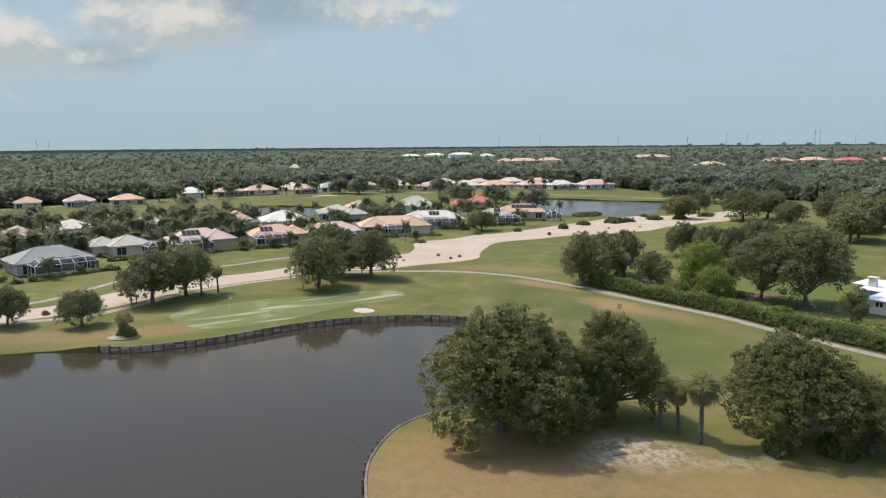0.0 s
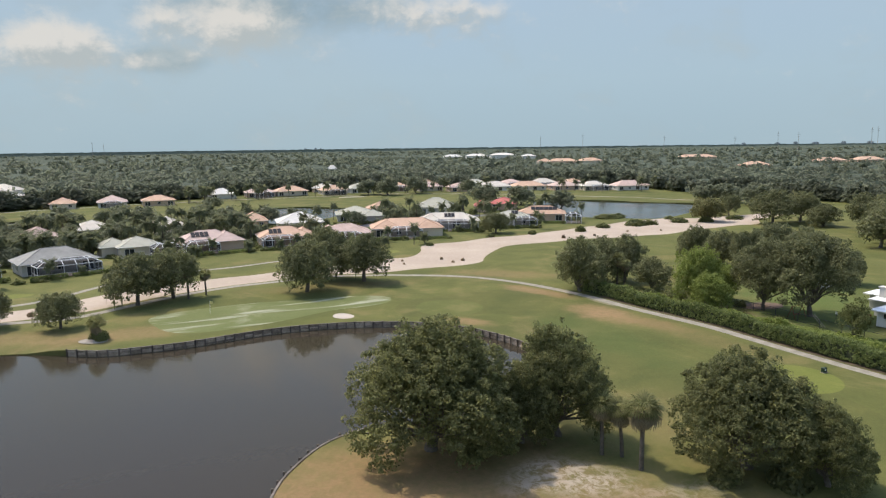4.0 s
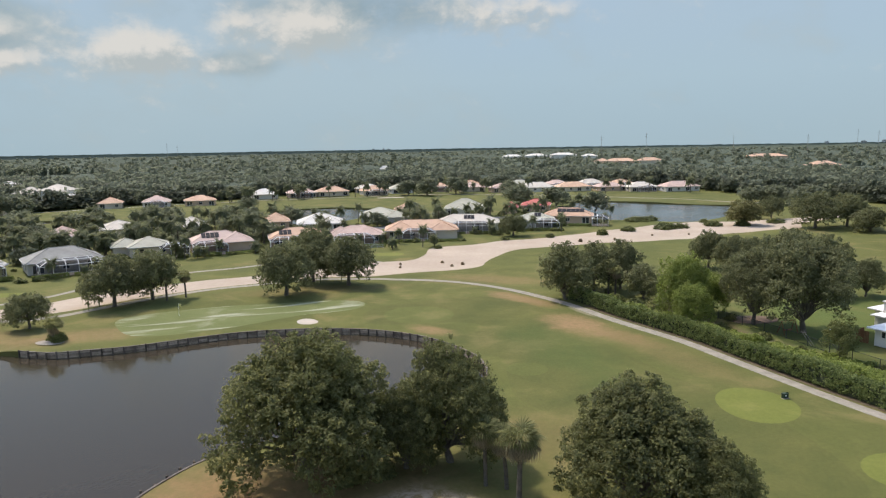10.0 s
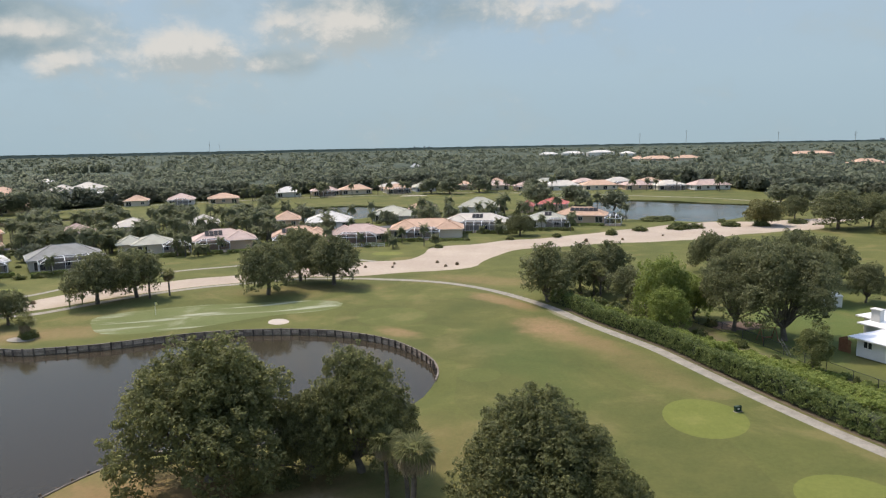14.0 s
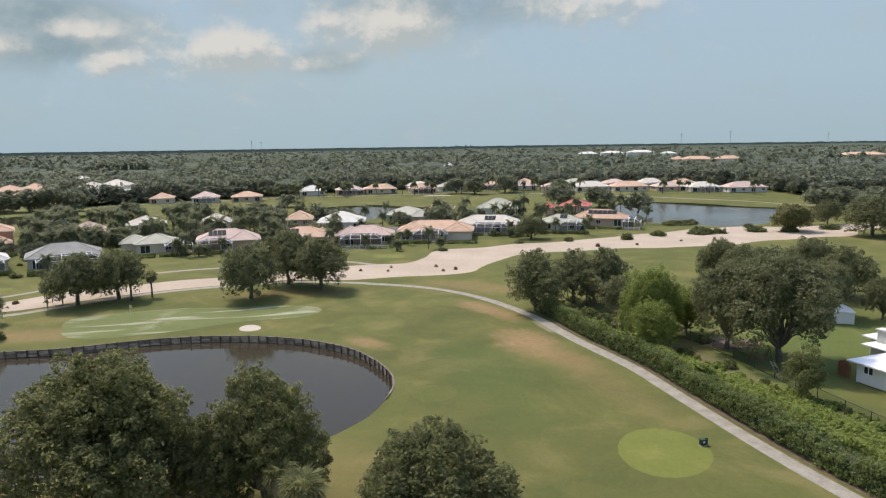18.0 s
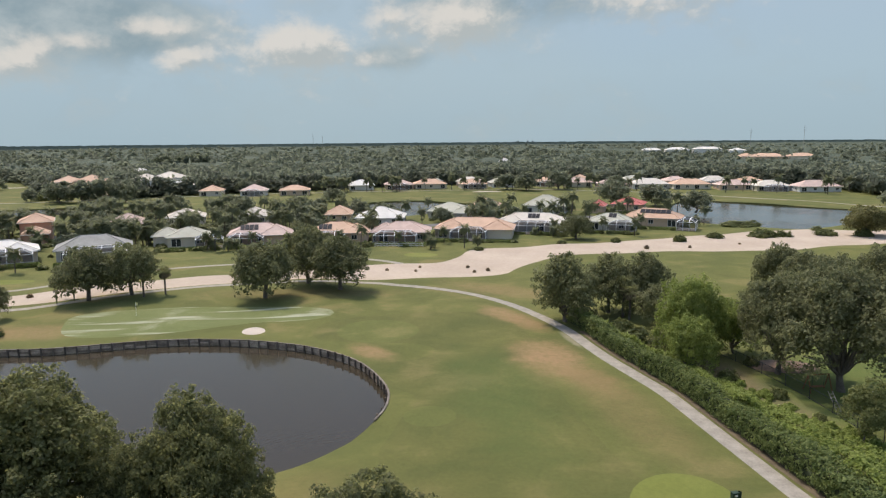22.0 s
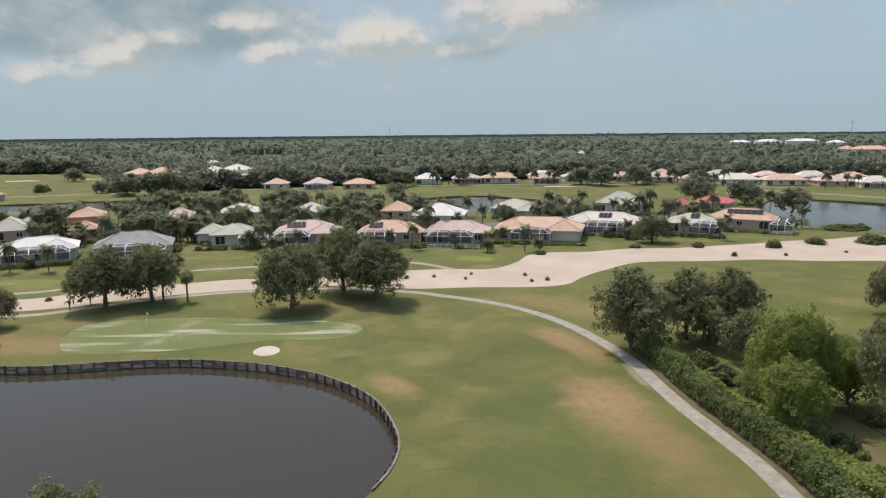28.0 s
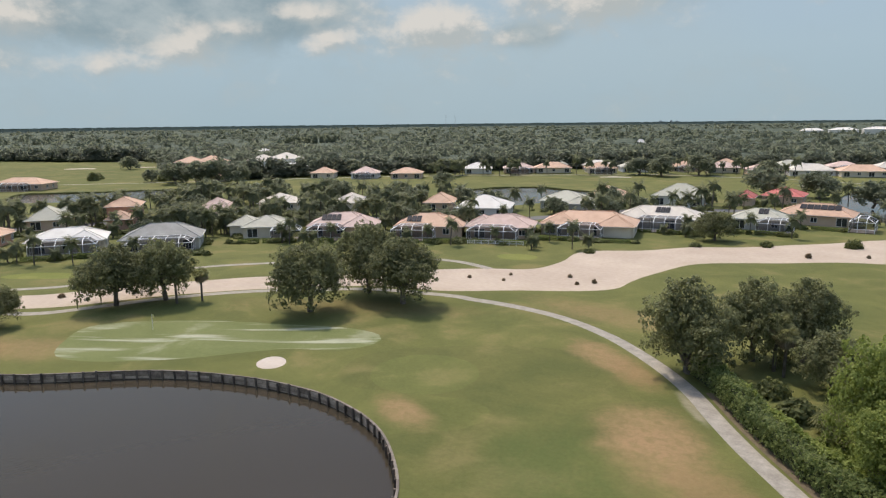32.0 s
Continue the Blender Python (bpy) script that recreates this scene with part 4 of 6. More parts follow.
def house(x, y, ang, w, d, roof, wall, rise=2.6, tall=2.8, wings=(), cage=None, solar=None, label="", windows=True, name="house", door=True):
    """x, y: the middle of its front eave line; the front looks to local -y."""
    m = Matrix.Translation((x, y, height(x, y))) @ pose(0, 0, 0, 0, 0, ang)
    ob = thing(name, label, "house", m, "houses of the estate")
    PLOTS.append((x, y, ang, w, d))
    R, W = ROOFS[roof], WALLS[wall]
    front = d
    if len(PLOTS) <= 11:
        front, rise = d * 0.76, rise * 0.84
        add_volume(ob, w * 0.64, d * 0.5, tall - 0.03, rise * 0.8, R, W, w * 0.08, d * 0.74)
    add_volume(ob, w, front, tall, rise, R, W, 0, front / 2)
    for wx, wy, ww, wd, wr in wings:
        add_volume(ob, ww, wd, tall - 0.05, wr, R, W, wx, wy)
    if windows:
        for i, px in enumerate(np.linspace(-w / 2 + 2.2, w / 2 - 2.2, max(2, int(w / 5)))):
            add_window(ob, px, -0.02, 0.25 if i % 2 == 0 else 0.9, 2.4 if i % 2 == 0 else 1.5, 2.1 if i % 2 == 0 else 1.3)
        for s, sd in ((-1, 3), (1, 1)):
            add_window(ob, s * (w / 2 + 0.02), d * 0.35, 0.9, 1.4, 1.3, sd)
            add_window(ob, s * (w / 2 + 0.02), d * 0.72, 0.9, 1.2, 1.3, sd)
    if solar:
        sx, sy, n, *size = solar
        k = front / 2 + 0.6
        slope = math.degrees(math.atan2(rise, k))
        add_solar(ob, sx, sy, tall + (sy + 0.6) / k * rise + 0.12, n, slope, *size)
    if cage:
        cx, cw, cd, *rest = cage
        pool_cage(m @ Matrix.Translation((cx, -0.62, 0)), cw, cd, *rest)
    return ob


A1 = 41
house(-131.9, 137.1, A1, 15.4, 13, "orange", "terra", 2.6, label="peach-roofed stucco house among palms")
house(-105.4, 147.3, 53, 15.1, 13, "white", "cream", 2.6, cage=(0, 13, 5), wings=((3.6, 3.6, 6.6, 9.6, 1.9),), label="white-roofed house with a long screened pool enclosure")
house(-90.1, 159.8, 46, 16.1, 14, "grey", "grey", 3.3, cage=(0.5, 13.5, 5.5), label="grey tile-roofed house with a wide screened pool enclosure")
house(-83.0, 183.8, 39, 10.3, 13, "pale", "cream", 2.6, cage=(5.5, 7, 5), wings=((-5.5, 8, 7, 8, 2.0),), label="pale grey-roofed house with a small pool enclosure")
house(-68.4, 194.7, 33, 15.4, 14, "pink", "peach", 3.2, cage=(-3, 9, 5), solar=(-2.4, 3.0, 4), wings=((4.8, 4.0, 8, 10, 2.3),), label="pink tile-roofed house with solar panels and a pool enclosure")
house(-49.3, 203.7, 26, 14.4, 14, "orange", "peach", 3.0, cage=(-2.5, 10, 4.5), solar=(-3.0, 2.6, 3), wings=((5.5, 5, 6.5, 9, 2.0),), label="peach tile-roofed house with a screened pool enclosure")
house(-33.1, 211.8, 20, 14.6, 14, "pink", "peach", 2.9, cage=(-1.5, 11.5, 5), wings=((-5.0, 5.5, 7, 9, 2.2),), label="pink tile-roofed house with a curved pool enclosure")
house(-16.4, 224.2, 13, 22.0, 15, "orange", "cream", 3.2, cage=(-1, 10, 5), wings=((-6.5, 6, 9, 12, 2.4), (6.5, 4, 8, 9, 2.2)), label="wide peach tile-roofed house with a screened pool enclosure")
house(-5.0, 245.0, 7, 20.8, 14, "cream", "white", 3.0, cage=(1, 13, 6), solar=(0.5, 3.2, 3), wings=((-6, 4.5, 8, 11, 2.3),), label="cream tile-roofed house with solar panels and a large pool enclosure")
house(17.0, 253.3, 1, 12.4, 13, "pale", "grey", 2.7, cage=(4.5, 8, 5), solar=(1.0, 3.2, 2), label="pale grey-roofed house with a pool enclosure beside the sand")
house(28.2, 268.4, -3, 17.2, 14, "orange", "peach", 3.1, solar=(1.0, 3.2, 6, 1.5, 2.3), cage=(11.5, 5.5, 7), label="peach tile-roofed house with a row of solar panels")
# the second row
house(-143.3, 163.3, 54, 9.2, 13, "pale", "peach", 3.0, wings=((4, 10, 9, 9, 2.4),), label="grey-green roofed house with palms around it")
house(-135.4, 180.6, 49, 8.3, 11, "orange", "terra", 2.2, 5.2, label="two-storey terracotta house with peach tile roof")
house(-128.0, 174.4, 49, 6.0, 7, "orange", "terra", 2.0, 2.8, label="low terracotta garage with peach tile roof", windows=False, name="garage")
house(-123.1, 202.3, 43, 10.5, 12, "pink", "peach", 2.8, label="pink tile-roofed house half hidden by palms")
house(-119.2, 223.7, 38, 12, 12, "cream", "cream", 2.6, label="cream tile-roofed house half hidden by palms")
house(-99.3, 234.6, 32, 9.6, 12, "cream", "cream", 2.6, label="cream tile-roofed house behind palms")
house(-73.5, 246.6, 25, 8.5, 12, "orange", "peach", 2.6, label="peach tile-roofed house behind trees")
house(-55.9, 243.0, 21, 15.3, 14, "white", "white", 3.2, label="white tile-roofed house behind palms")
house(-41.9, 270.0, 15, 14.4, 13, "pale", "grey", 2.7, wings=((6.0, -2.5, 8, 8, 2.1),), label="grey-green roofed house with a projecting wing")
house(-36.1, 292.3, 12, 10.7, 12, "orange", "peach", 2.7, label="peach tile-roofed house behind trees")
house(-13.3, 295.7, 6, 15.7, 13, "pale", "white", 3.6, 3.2, wings=((1.8, -1.4, 5, 5, 1.9),), label="pale grey-roofed house with a tall arched entrance")
house(14.7, 314.4, -1, 11.7, 12, "red", "peach", 2.6, label="red tile-roofed house behind a round tree")
house(5.0, 304.3, 2, 5.0, 9, "red", "peach", 2.0, label="low red tile-roofed wing among trees", windows=False)
# across the far fairway
ROW = [(-274.4, 221.1, 22, "orange"), (-198.0, 330.5, 11, "orange"), (-177.0, 338.2, 13, "pink"), (-157.4, 346.5, 15, "orange"), (-167.3, 414.8, 12, "pink"), (-140.6, 388.4, 14, "white"), (-123.2, 402.1, 16, "pink"), (-107.4, 410.7, 18, "orange"),
       (-120.7, 440.9, 15, "pale"), (-95.5, 443.1, 16, "cream"), (-84.3, 420.7, 15, "orange"), (-71.3, 434.2, 13, "pale"), (-50.2, 453.6, 13, "orange"), (-29.1, 447.1, 15, "pink"), (-33.8, 479.1, 13, "orange"), (-8.5, 441.6, 16, "pink"),
       (-0.8, 478.7, 16, "pale"), (11.7, 443.7, 20, "cream"), (23.5, 481.8, 15, "pink"), (33.2, 444.3, 20, "orange"), (45.2, 480.5, 17, "cream"), (55.6, 448, 17, "pink"), (73.7, 445.5, 17, "cream"), (95.4, 442.7, 21, "pink"), (64.6, 479.7, 14, "orange"),
       (-232.7, 290.7, 14, "orange"), (-323, 178.6, 20, "cream")]
for i, (hx, hy, hw, col) in enumerate(ROW):
    away = hy > 440
    house(hx, hy, 20 if away else 30, hw, 12, col, ("peach", "cream", "white")[i % 3], 2.5 + (i % 3) * 0.25, cage=(0, hw * 0.6, 4.5) if i % 2 == 0 else None,
          label=("%s tile-roofed house along the far fairway" % {"pale": "pale grey", "orange": "peach"}.get(col, col)))


# ---------------------------------------------------------------- timber wall round the lake
def timber_wall(points, top, label, posts=True):
    ob = thing("retaining_wall", label, "retaining wall", kind="structure")
    c = spline(points, False, 0.5)
    s = np.concatenate([[0], np.cumsum(np.linalg.norm(np.diff(c, axis=0), axis=1))])
    n = int(s[-1] / 1.48)
    at = [np.array([np.interp(u, s, c[:, 0]), np.interp(u, s, c[:, 1])]) for u in np.linspace(0, s[-1], n + 1)]
    board_h = 0.27
    for i in range(n):
        a, b = at[i], at[i + 1]
        d = b - a
        ln = float(np.linalg.norm(d))
        ang = math.atan2(d[1], d[0])
        mid = (a + b) / 2
        side = np.array([math.sin(ang), -math.cos(ang)])
        for k in range(5):
            w = box_mesh("board", round(ln * 10) / 10 + 0.05, 0.07, board_h - 0.025, TIMBER, 0.012)
            lean = rng.uniform(-0.02, 0.02)
            part("board", w, ob, "", Matrix.LocRotScale((mid[0] + side[0] * (0.06 + lean), mid[1] + side[1] * (0.06 + lean), top - 0.12 - (k + 1) * board_h), Euler((0, rng.uniform(-0.006, 0.006), ang)), None))
        part("cap", box_mesh("cap", round(ln * 10) / 10 + 0.04, 0.24, 0.08, TIMBER_CAP, 0.02), ob, "weathered grey cap board", Matrix.LocRotScale((mid[0], mid[1], top - 0.09), Euler((0, 0, ang)), None))
        part("post", box_mesh("post", 0.2, 0.2, 1.8, TIMBER_POST, 0.03), ob, "", Matrix.LocRotScale((a[0] + side[0] * 0.24, a[1] + side[1] * 0.24, top - 1.74 + rng.uniform(-0.08, 0.13)), Euler((rng.uniform(-0.03, 0.03), rng.uniform(-0.03, 0.03), ang)), None))
    return ob


timber_wall(WALL_LINE, 0.12, "dark timber retaining wall with posts along the lake")
timber_wall(POINT_LINE, 0.10, "dark timber edging round the dry grassy point")

# ---------------------------------------------------------------- the hedge
HEDGE_FRONT = spline([(28.3, 140.9), (31.0, 137.5), (34.6, 131.6), (38.2, 126.1), (42.2, 120.6), (45.9, 115.6), (49.3, 109.9), (54.2, 101.6), (58.4, 94.4), (62.2, 88.3), (66, 82.6), (74.3, 70.3), (86, 53.4)], False, 1.0)
HEDGE_DEEP = np.interp(np.linspace(0, 1, len(HEDGE_FRONT)), [0, 0.15, 0.4, 0.6, 1], [2.4, 2.6, 3.0, 3.4, 3.6])
hd = np.gradient(HEDGE_FRONT, axis=0)
hd /= np.linalg.norm(hd, axis=1)[:, None]
hn = np.stack([-hd[:, 1], hd[:, 0]], 1)


def hedge_leaves(n):
    """Leaves over the top and both flanks of the hedge, in uneven clumps."""
    m = 6400
    uf = rng.uniform(0, len(HEDGE_FRONT) - 1.01, m)
    u = uf.astype(int)
    slide = (uf - u)[:, None]
    face = rng.uniform(0, 1, m)
    deep = HEDGE_DEEP[u]
    top = 2.15 + 0.25 * np.sin(u * 0.31) + 0.18 * np.sin(u * 0.83 + 1) + rng.uniform(-0.16, 0.2, m)
    v = np.where(face < 0.33, rng.uniform(-0.15, 0.1, m), np.where(face < 0.86, rng.uniform(0.0, 1.0, m) * deep, deep + rng.uniform(-0.2, 0.2, m)))
    fall = np.clip(1 - (v / deep) ** 2 * 0.35, 0.4, 1)
    z = np.where((face >= 0.33) & (face < 0.86), top * fall, rng.uniform(0.1, 1, m) * top * np.where(face < 0.33, 1, 0.65))
    out = np.where((face < 0.33)[:, None], np.column_stack([-hn[u], np.full(m, 0.35)]), np.where((face < 0.86)[:, None], np.array([0, 0, 1.0]), np.column_stack([hn[u], np.full(m, 0.4)])))
    cc = np.column_stack([HEDGE_FRONT[u] * (1 - slide) + HEDGE_FRONT[u + 1] * slide + hn[u] * v[:, None], z])
    i = rng.integers(0, m, n)
    e = rng.normal(0, 1, (n, 3))
    e /= np.linalg.norm(e, axis=1)[:, None]
    p = cc[i] + e * rng.uniform(0.1, 0.36, n)[:, None]
    p[:, 2] = np.maximum(p[:, 2], 0.05)
    return p, out[i] * 0.9 + e * 0.5


hp, ho = hedge_leaves(80000)
hedge = thing("hedge", "long clipped green hedge overgrown with vines beside the cart path", "hedge")
part("leaves", mesh_of("leaves", *leaf_quads(hp, 0.115, ho, 0.45, 0.7), HEDGE_LEAF), hedge)
WEEDS = []
# vines that climb over its back and spread towards the fence
VINE_DEEP = np.interp(np.linspace(0, 1, len(HEDGE_FRONT)), [0, 0.15, 0.28, 0.38, 0.46, 0.6, 1], [0.6, 1.6, 3.4, 5.5, 7.4, 8.6, 9.0])
vm, vn = 6500, 88000
vu = np.minimum((rng.uniform(0, 1, vm) ** 0.75 * (len(HEDGE_FRONT) - 2)).astype(int), len(HEDGE_FRONT) - 2)
vv = rng.uniform(0, 1, vm)
vz = (2.1 - 1.55 * vv ** 0.8) * (1 + 0.18 * np.sin(vu * 0.9 + vv * 7) + 0.14 * np.sin(vu * 0.37 + vv * 11)) + rng.uniform(-0.2, 0.15, vm)
vc = np.column_stack([HEDGE_FRONT[vu] + hd[vu] * rng.uniform(0, 1, vm)[:, None] + hn[vu] * (HEDGE_DEEP[vu] * 0.7 + vv * VINE_DEEP[vu])[:, None], np.maximum(vz, 0.15)])
vi = rng.integers(0, vm, vn)
ve = rng.normal(0, 1, (vn, 3))
ve /= np.linalg.norm(ve, axis=1)[:, None]
vp = vc[vi] + ve * rng.uniform(0.05, 0.34, vn)[:, None]
vp[:, 2] = np.maximum(vp[:, 2], 0.05)
part("vines", mesh_of("vines", *leaf_quads(vp, 0.12, ve * 0.6 + [0, 0, 0.8], 0.4, 0.75), VINE_LEAF), hedge, "bright green vines spilling over the back")
for i in range(110):
    # weeds along the fence
    f = rng.uniform(0.16, 0.62)
    q = int(f * len(HEDGE_FRONT))
    e = HEDGE_FRONT[q] + hn[q] * (HEDGE_DEEP[q] * 0.7 + VINE_DEEP[q] + rng.uniform(-0.2, 2.6))
    WEEDS.append((*e, rng.uniform(0.8, 2.2), rng.uniform(0.4, 1.0)))
strip = np.concatenate([HEDGE_FRONT[4:] - hn[4:] * 0.55, (HEDGE_FRONT[4:] + hn[4:] * 0.5)[::-1]])
k = len(HEDGE_FRONT) - 4
tagged(new("earth_strip", mesh_of("earth_strip", np.column_stack([strip, ground_z(strip) + 0.035]), [(i, i + 1, 2 * k - 2 - i, 2 * k - 1 - i) for i in range(k - 1)], rough_mat("bare_earth", (0.078, 0.062, 0.038), (0.17, 0.132, 0.082), 0.9, 7))), "bare brown earth along the foot of the hedge", "soil", "", "structure")
# dark sheet under the leaves: its colour stands for twigs and inner shade
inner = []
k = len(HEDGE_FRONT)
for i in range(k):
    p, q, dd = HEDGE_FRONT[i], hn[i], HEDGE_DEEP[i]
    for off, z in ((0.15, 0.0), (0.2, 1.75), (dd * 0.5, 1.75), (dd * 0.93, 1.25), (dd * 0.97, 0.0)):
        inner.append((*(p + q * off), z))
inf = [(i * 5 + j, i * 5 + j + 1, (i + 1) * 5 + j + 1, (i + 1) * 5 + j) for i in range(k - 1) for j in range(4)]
part("twig_core", mesh_of("twig_core", inner, inf, rough_mat("hedge_twig_shade", (0.035, 0.042, 0.02), (0.065, 0.075, 0.035))), hedge, "dark sheet standing for twigs and inner shade")


# ---------------------------------------------------------------- shrubs, sand bushes and palms
SHRUBS = []
for seed, (n, tall, leaf_s) in enumerate(((1500, 1.2, 0.11), (1300, 1.6, 0.11), (1500, 0.9, 0.11), (420, 1.2, 0.2), (380, 1.6, 0.2), (420, 0.9, 0.2))):
    r = np.random.default_rng(seed + 200)
    m = 60
    d = r.normal(0, 1, (m, 3))
    d[:, 2] = np.abs(d[:, 2])
    d /= np.linalg.norm(d, axis=1)[:, None]
    cc = d * r.uniform(0.5, 1.0, m)[:, None] * [1, 1, tall]
    i = r.integers(0, m, n)
    e = r.normal(0, 1, (n, 3))
    e /= np.linalg.norm(e, axis=1)[:, None]
    p = cc[i] * 0.8 + e * r.uniform(0.08, 0.28, n)[:, None]
    p[:, 2] = np.maximum(p[:, 2], 0.02)
    SHRUBS.append(leaf_quads(p, leaf_s, e + d[i] + [0, 0, 0.3]))
SHRUB_MESH = {}


def shrub(x, y, w, h, leaf=None, label="green rounded shrub", kind=0, name="shrub", group="shrubs"):
    leaf = leaf or SHRUB_LEAF
    key = (kind, leaf.name)
    if key not in SHRUB_MESH:
        SHRUB_MESH[key] = mesh_of("shrub", *SHRUBS[kind], leaf)
    ob = new(name, SHRUB_MESH[key])
    ob.matrix_basis = Matrix.LocRotScale((x, y, height(x, y)), Euler((0, 0, x * 3.1 + y)), (w / 2, w / 2, h / (1.25, 1.6, 0.95)[kind % 3]))
    return tagged(ob, label, "shrub", group)


for x, y, w, h in ((-2.6, 181.0, 1.1, 0.8), (2.9, 178.6, 1.2, 0.9), (0.6, 176.4, 1.0, 0.7), (-17.4, 170.6, 1.0, 0.7), (-11.0, 171.5, 0.8, 0.6), (-12.0, 176.2, 0.9, 0.6), (31.8, 220.3, 1.6, 1.2), (42.0, 226.1, 1.1, 0.8),
                   (-69.4, 118.4, 1.7, 1.0), (-67.6, 125.0, 1.5, 0.9), (65.5, 240.0, 1.0, 0.6), (54.0, 236.0, 1.0, 0.6)):
    shrub(x, y, w, h, DRY_LEAF, "small brownish bush in the sand", 0, "sand_bush", "bushes in the sand")
for x, y, w, h in ((-7.7, 203.5, 3.2, 1.2), (9.6, 222, 3.6, 1.2), (22.7, 229.4, 3.6, 1.6), (38.8, 237, 4.2, 2.4), (60.2, 254.5, 9, 2.6), (66, 256.5, 6, 2.4), (77, 262.5, 8, 2.2), (47.8, 247.0, 6, 2.0), (76, 273, 4, 2.0), (100.4, 273.5, 8, 2.2), (86.8, 263.6, 6, 2.6),
                   (53.2, 277, 11, 2.0), (58, 279, 8, 2.4), (12, 352, 7, 2), (51.0, 121.5, 3, 1.8), (56, 117.2, 2.4, 1.3), (59.5, 112.0, 1.6, 0.9), (66.5, 104.0, 1.0, 1.0), (64.4, 100.5, 2.2, 1.2), (39.5, 134.5, 5, 2.4), (43.5, 131, 5, 2.6), (36.5, 139.5, 4, 2.0),
                   (53.6, 128.0, 2.6, 1.6), (-304, 276, 8, 4), (-297, 270, 8, 5), (-262, 285, 8, 4)):
    shrub(x, y, w, h, SHRUB_LEAF, "spreading green shrub at the edge of sand and grass", int(x + y) % 3)


for x, y, w, h in WEEDS:
    shrub(x, y, w, h, VINE_LEAF, "rank green weed between hedge and fence", 3 + int(x * 7) % 3, "weed", "weeds along the fence")

for x, y, w, h in ((9.4, 66.0, 3.2, 2.2), (12.0, 67.6, 2.6, 2.0), (35.8, 62.4, 4.2, 2.4), (30.6, 63.0, 3.6, 2.0)):
    shrub(x, y, w, h, OAK_LEAF_FRONT, "leafy green shrub at the foot of a live oak", int(x + y) % 3, "shrub", "shrubs below the oaks")


def frond(length, droop, width, n=10, feather=True):
    """A drooping frond along +x, as leaflets on both sides of a midrib."""
    t = np.linspace(0.12, 1, n)
    x, z = length * t * (1 - 0.25 * droop * t), length * (0.42 * t - (0.42 + 0.55 * droop) * t * t)
    v, f = [], []
    for i in range(n - 1):
        for s in (-1, 1):
            w0 = width * math.sin(math.pi * min(1, 0.25 + 0.75 * t[i])) + 0.05
            b = len(v)
            v += [(x[i], 0, z[i]), (x[i] * 0.35 + x[i + 1] * 0.65, 0, z[i] * 0.35 + z[i + 1] * 0.65), (x[i + 1] + 0.18 * length / n, s * w0, z[i + 1] - w0 * 0.55), (x[i] + 0.55 * length / n, s * w0, z[i] - w0 * 0.5)]
            f.append((b, b + 1, b + 2, b + 3))
    return np.array(v), np.array(f)


def fan_leaf(stem, radius, droop, blades=9):
    """A fan of pleated blades at the end of a stalk along +x."""
    v, f = [(0, -0.02, 0), (stem, -0.02, 0.02), (stem, 0.02, 0.02), (0, 0.02, 0)], [(0, 1, 2, 3)]
    for i in range(blades):
        a0, a1 = (-1.35 + 2.7 * i / blades), (-1.35 + 2.7 * (i + 0.62) / blades)
        am, k = (a0 + a1) / 2, len(v)
        r = radius * (1 - 0.25 * abs(am) / 1.35)
        mid, tip = r * 0.55, r
        v += [(stem, 0, 0.02), (stem + mid * math.cos(a0), mid * math.sin(a0), -0.05 * droop), (stem + tip * math.cos(am) * (1 - 0.2 * droop), tip * math.sin(am), -0.75 * droop * r), (stem + mid * math.cos(a1), mid * math.sin(a1), 0.03 - 0.05 * droop)]
        f.append((k, k + 1, k + 2, k + 3))
    return np.array(v), np.array(f)


def palm_meshes(tall, fronds, length, width, girth, seed, skirt=0, fan=False):
    """Trunk, living crown and, where there is one, a skirt of dead fronds."""
    r = np.random.default_rng(seed)
    bend = r.uniform(-0.4, 0.4, 2)
    trunk = tube([(0, 0, -0.2), (bend[0] * 0.2, bend[1] * 0.2, tall * 0.35), (bend[0] * 0.7, bend[1] * 0.7, tall * 0.7), (bend[0], bend[1], tall)], girth, girth * 0.75, 8)
    pieces, dead = [], []
    for i in range(fronds + skirt):
        a = i * 2.39996 + r.uniform(-0.2, 0.2)
        old = i >= fronds
        if fan:
            lift = radians(-22 - r.uniform(0, 55)) if old else math.asin(-0.22 + 1.17 * (i + 0.5) / fronds)
            v, f = fan_leaf(length * (r.uniform(0.22, 0.5) if old else r.uniform(0.3, 0.5)), width * r.uniform(0.85, 1.15), 0.9 if old else r.uniform(0.25, 0.6))
            v = np.column_stack([v[:, 0] * math.cos(lift) - v[:, 2] * math.sin(lift), v[:, 1], v[:, 0] * math.sin(lift) + v[:, 2] * math.cos(lift)])
        else:
            lift = r.uniform(-0.9, 1.3) if not old else -1.6
            v, f = frond(length * r.uniform(0.8, 1.1), 0.8 - lift * 0.45 if not old else 1.9, width * r.uniform(0.8, 1.2))
            v[:, 2] += v[:, 0] * 0.75 * lift
        c, s = math.cos(a), math.sin(a)
        v = np.column_stack([v[:, 0] * c - v[:, 1] * s + bend[0], v[:, 0] * s + v[:, 1] * c + bend[1], v[:, 2] + tall])
        (dead if old else pieces).append((v, f))
    return mesh_of("trunk", *trunk, PALM_BARK, True), mesh_of("fronds", *join(pieces), FAN_LEAF if fan else PALM_LEAF), mesh_of("dead_fronds", *join(dead), DEAD_FROND) if dead else None


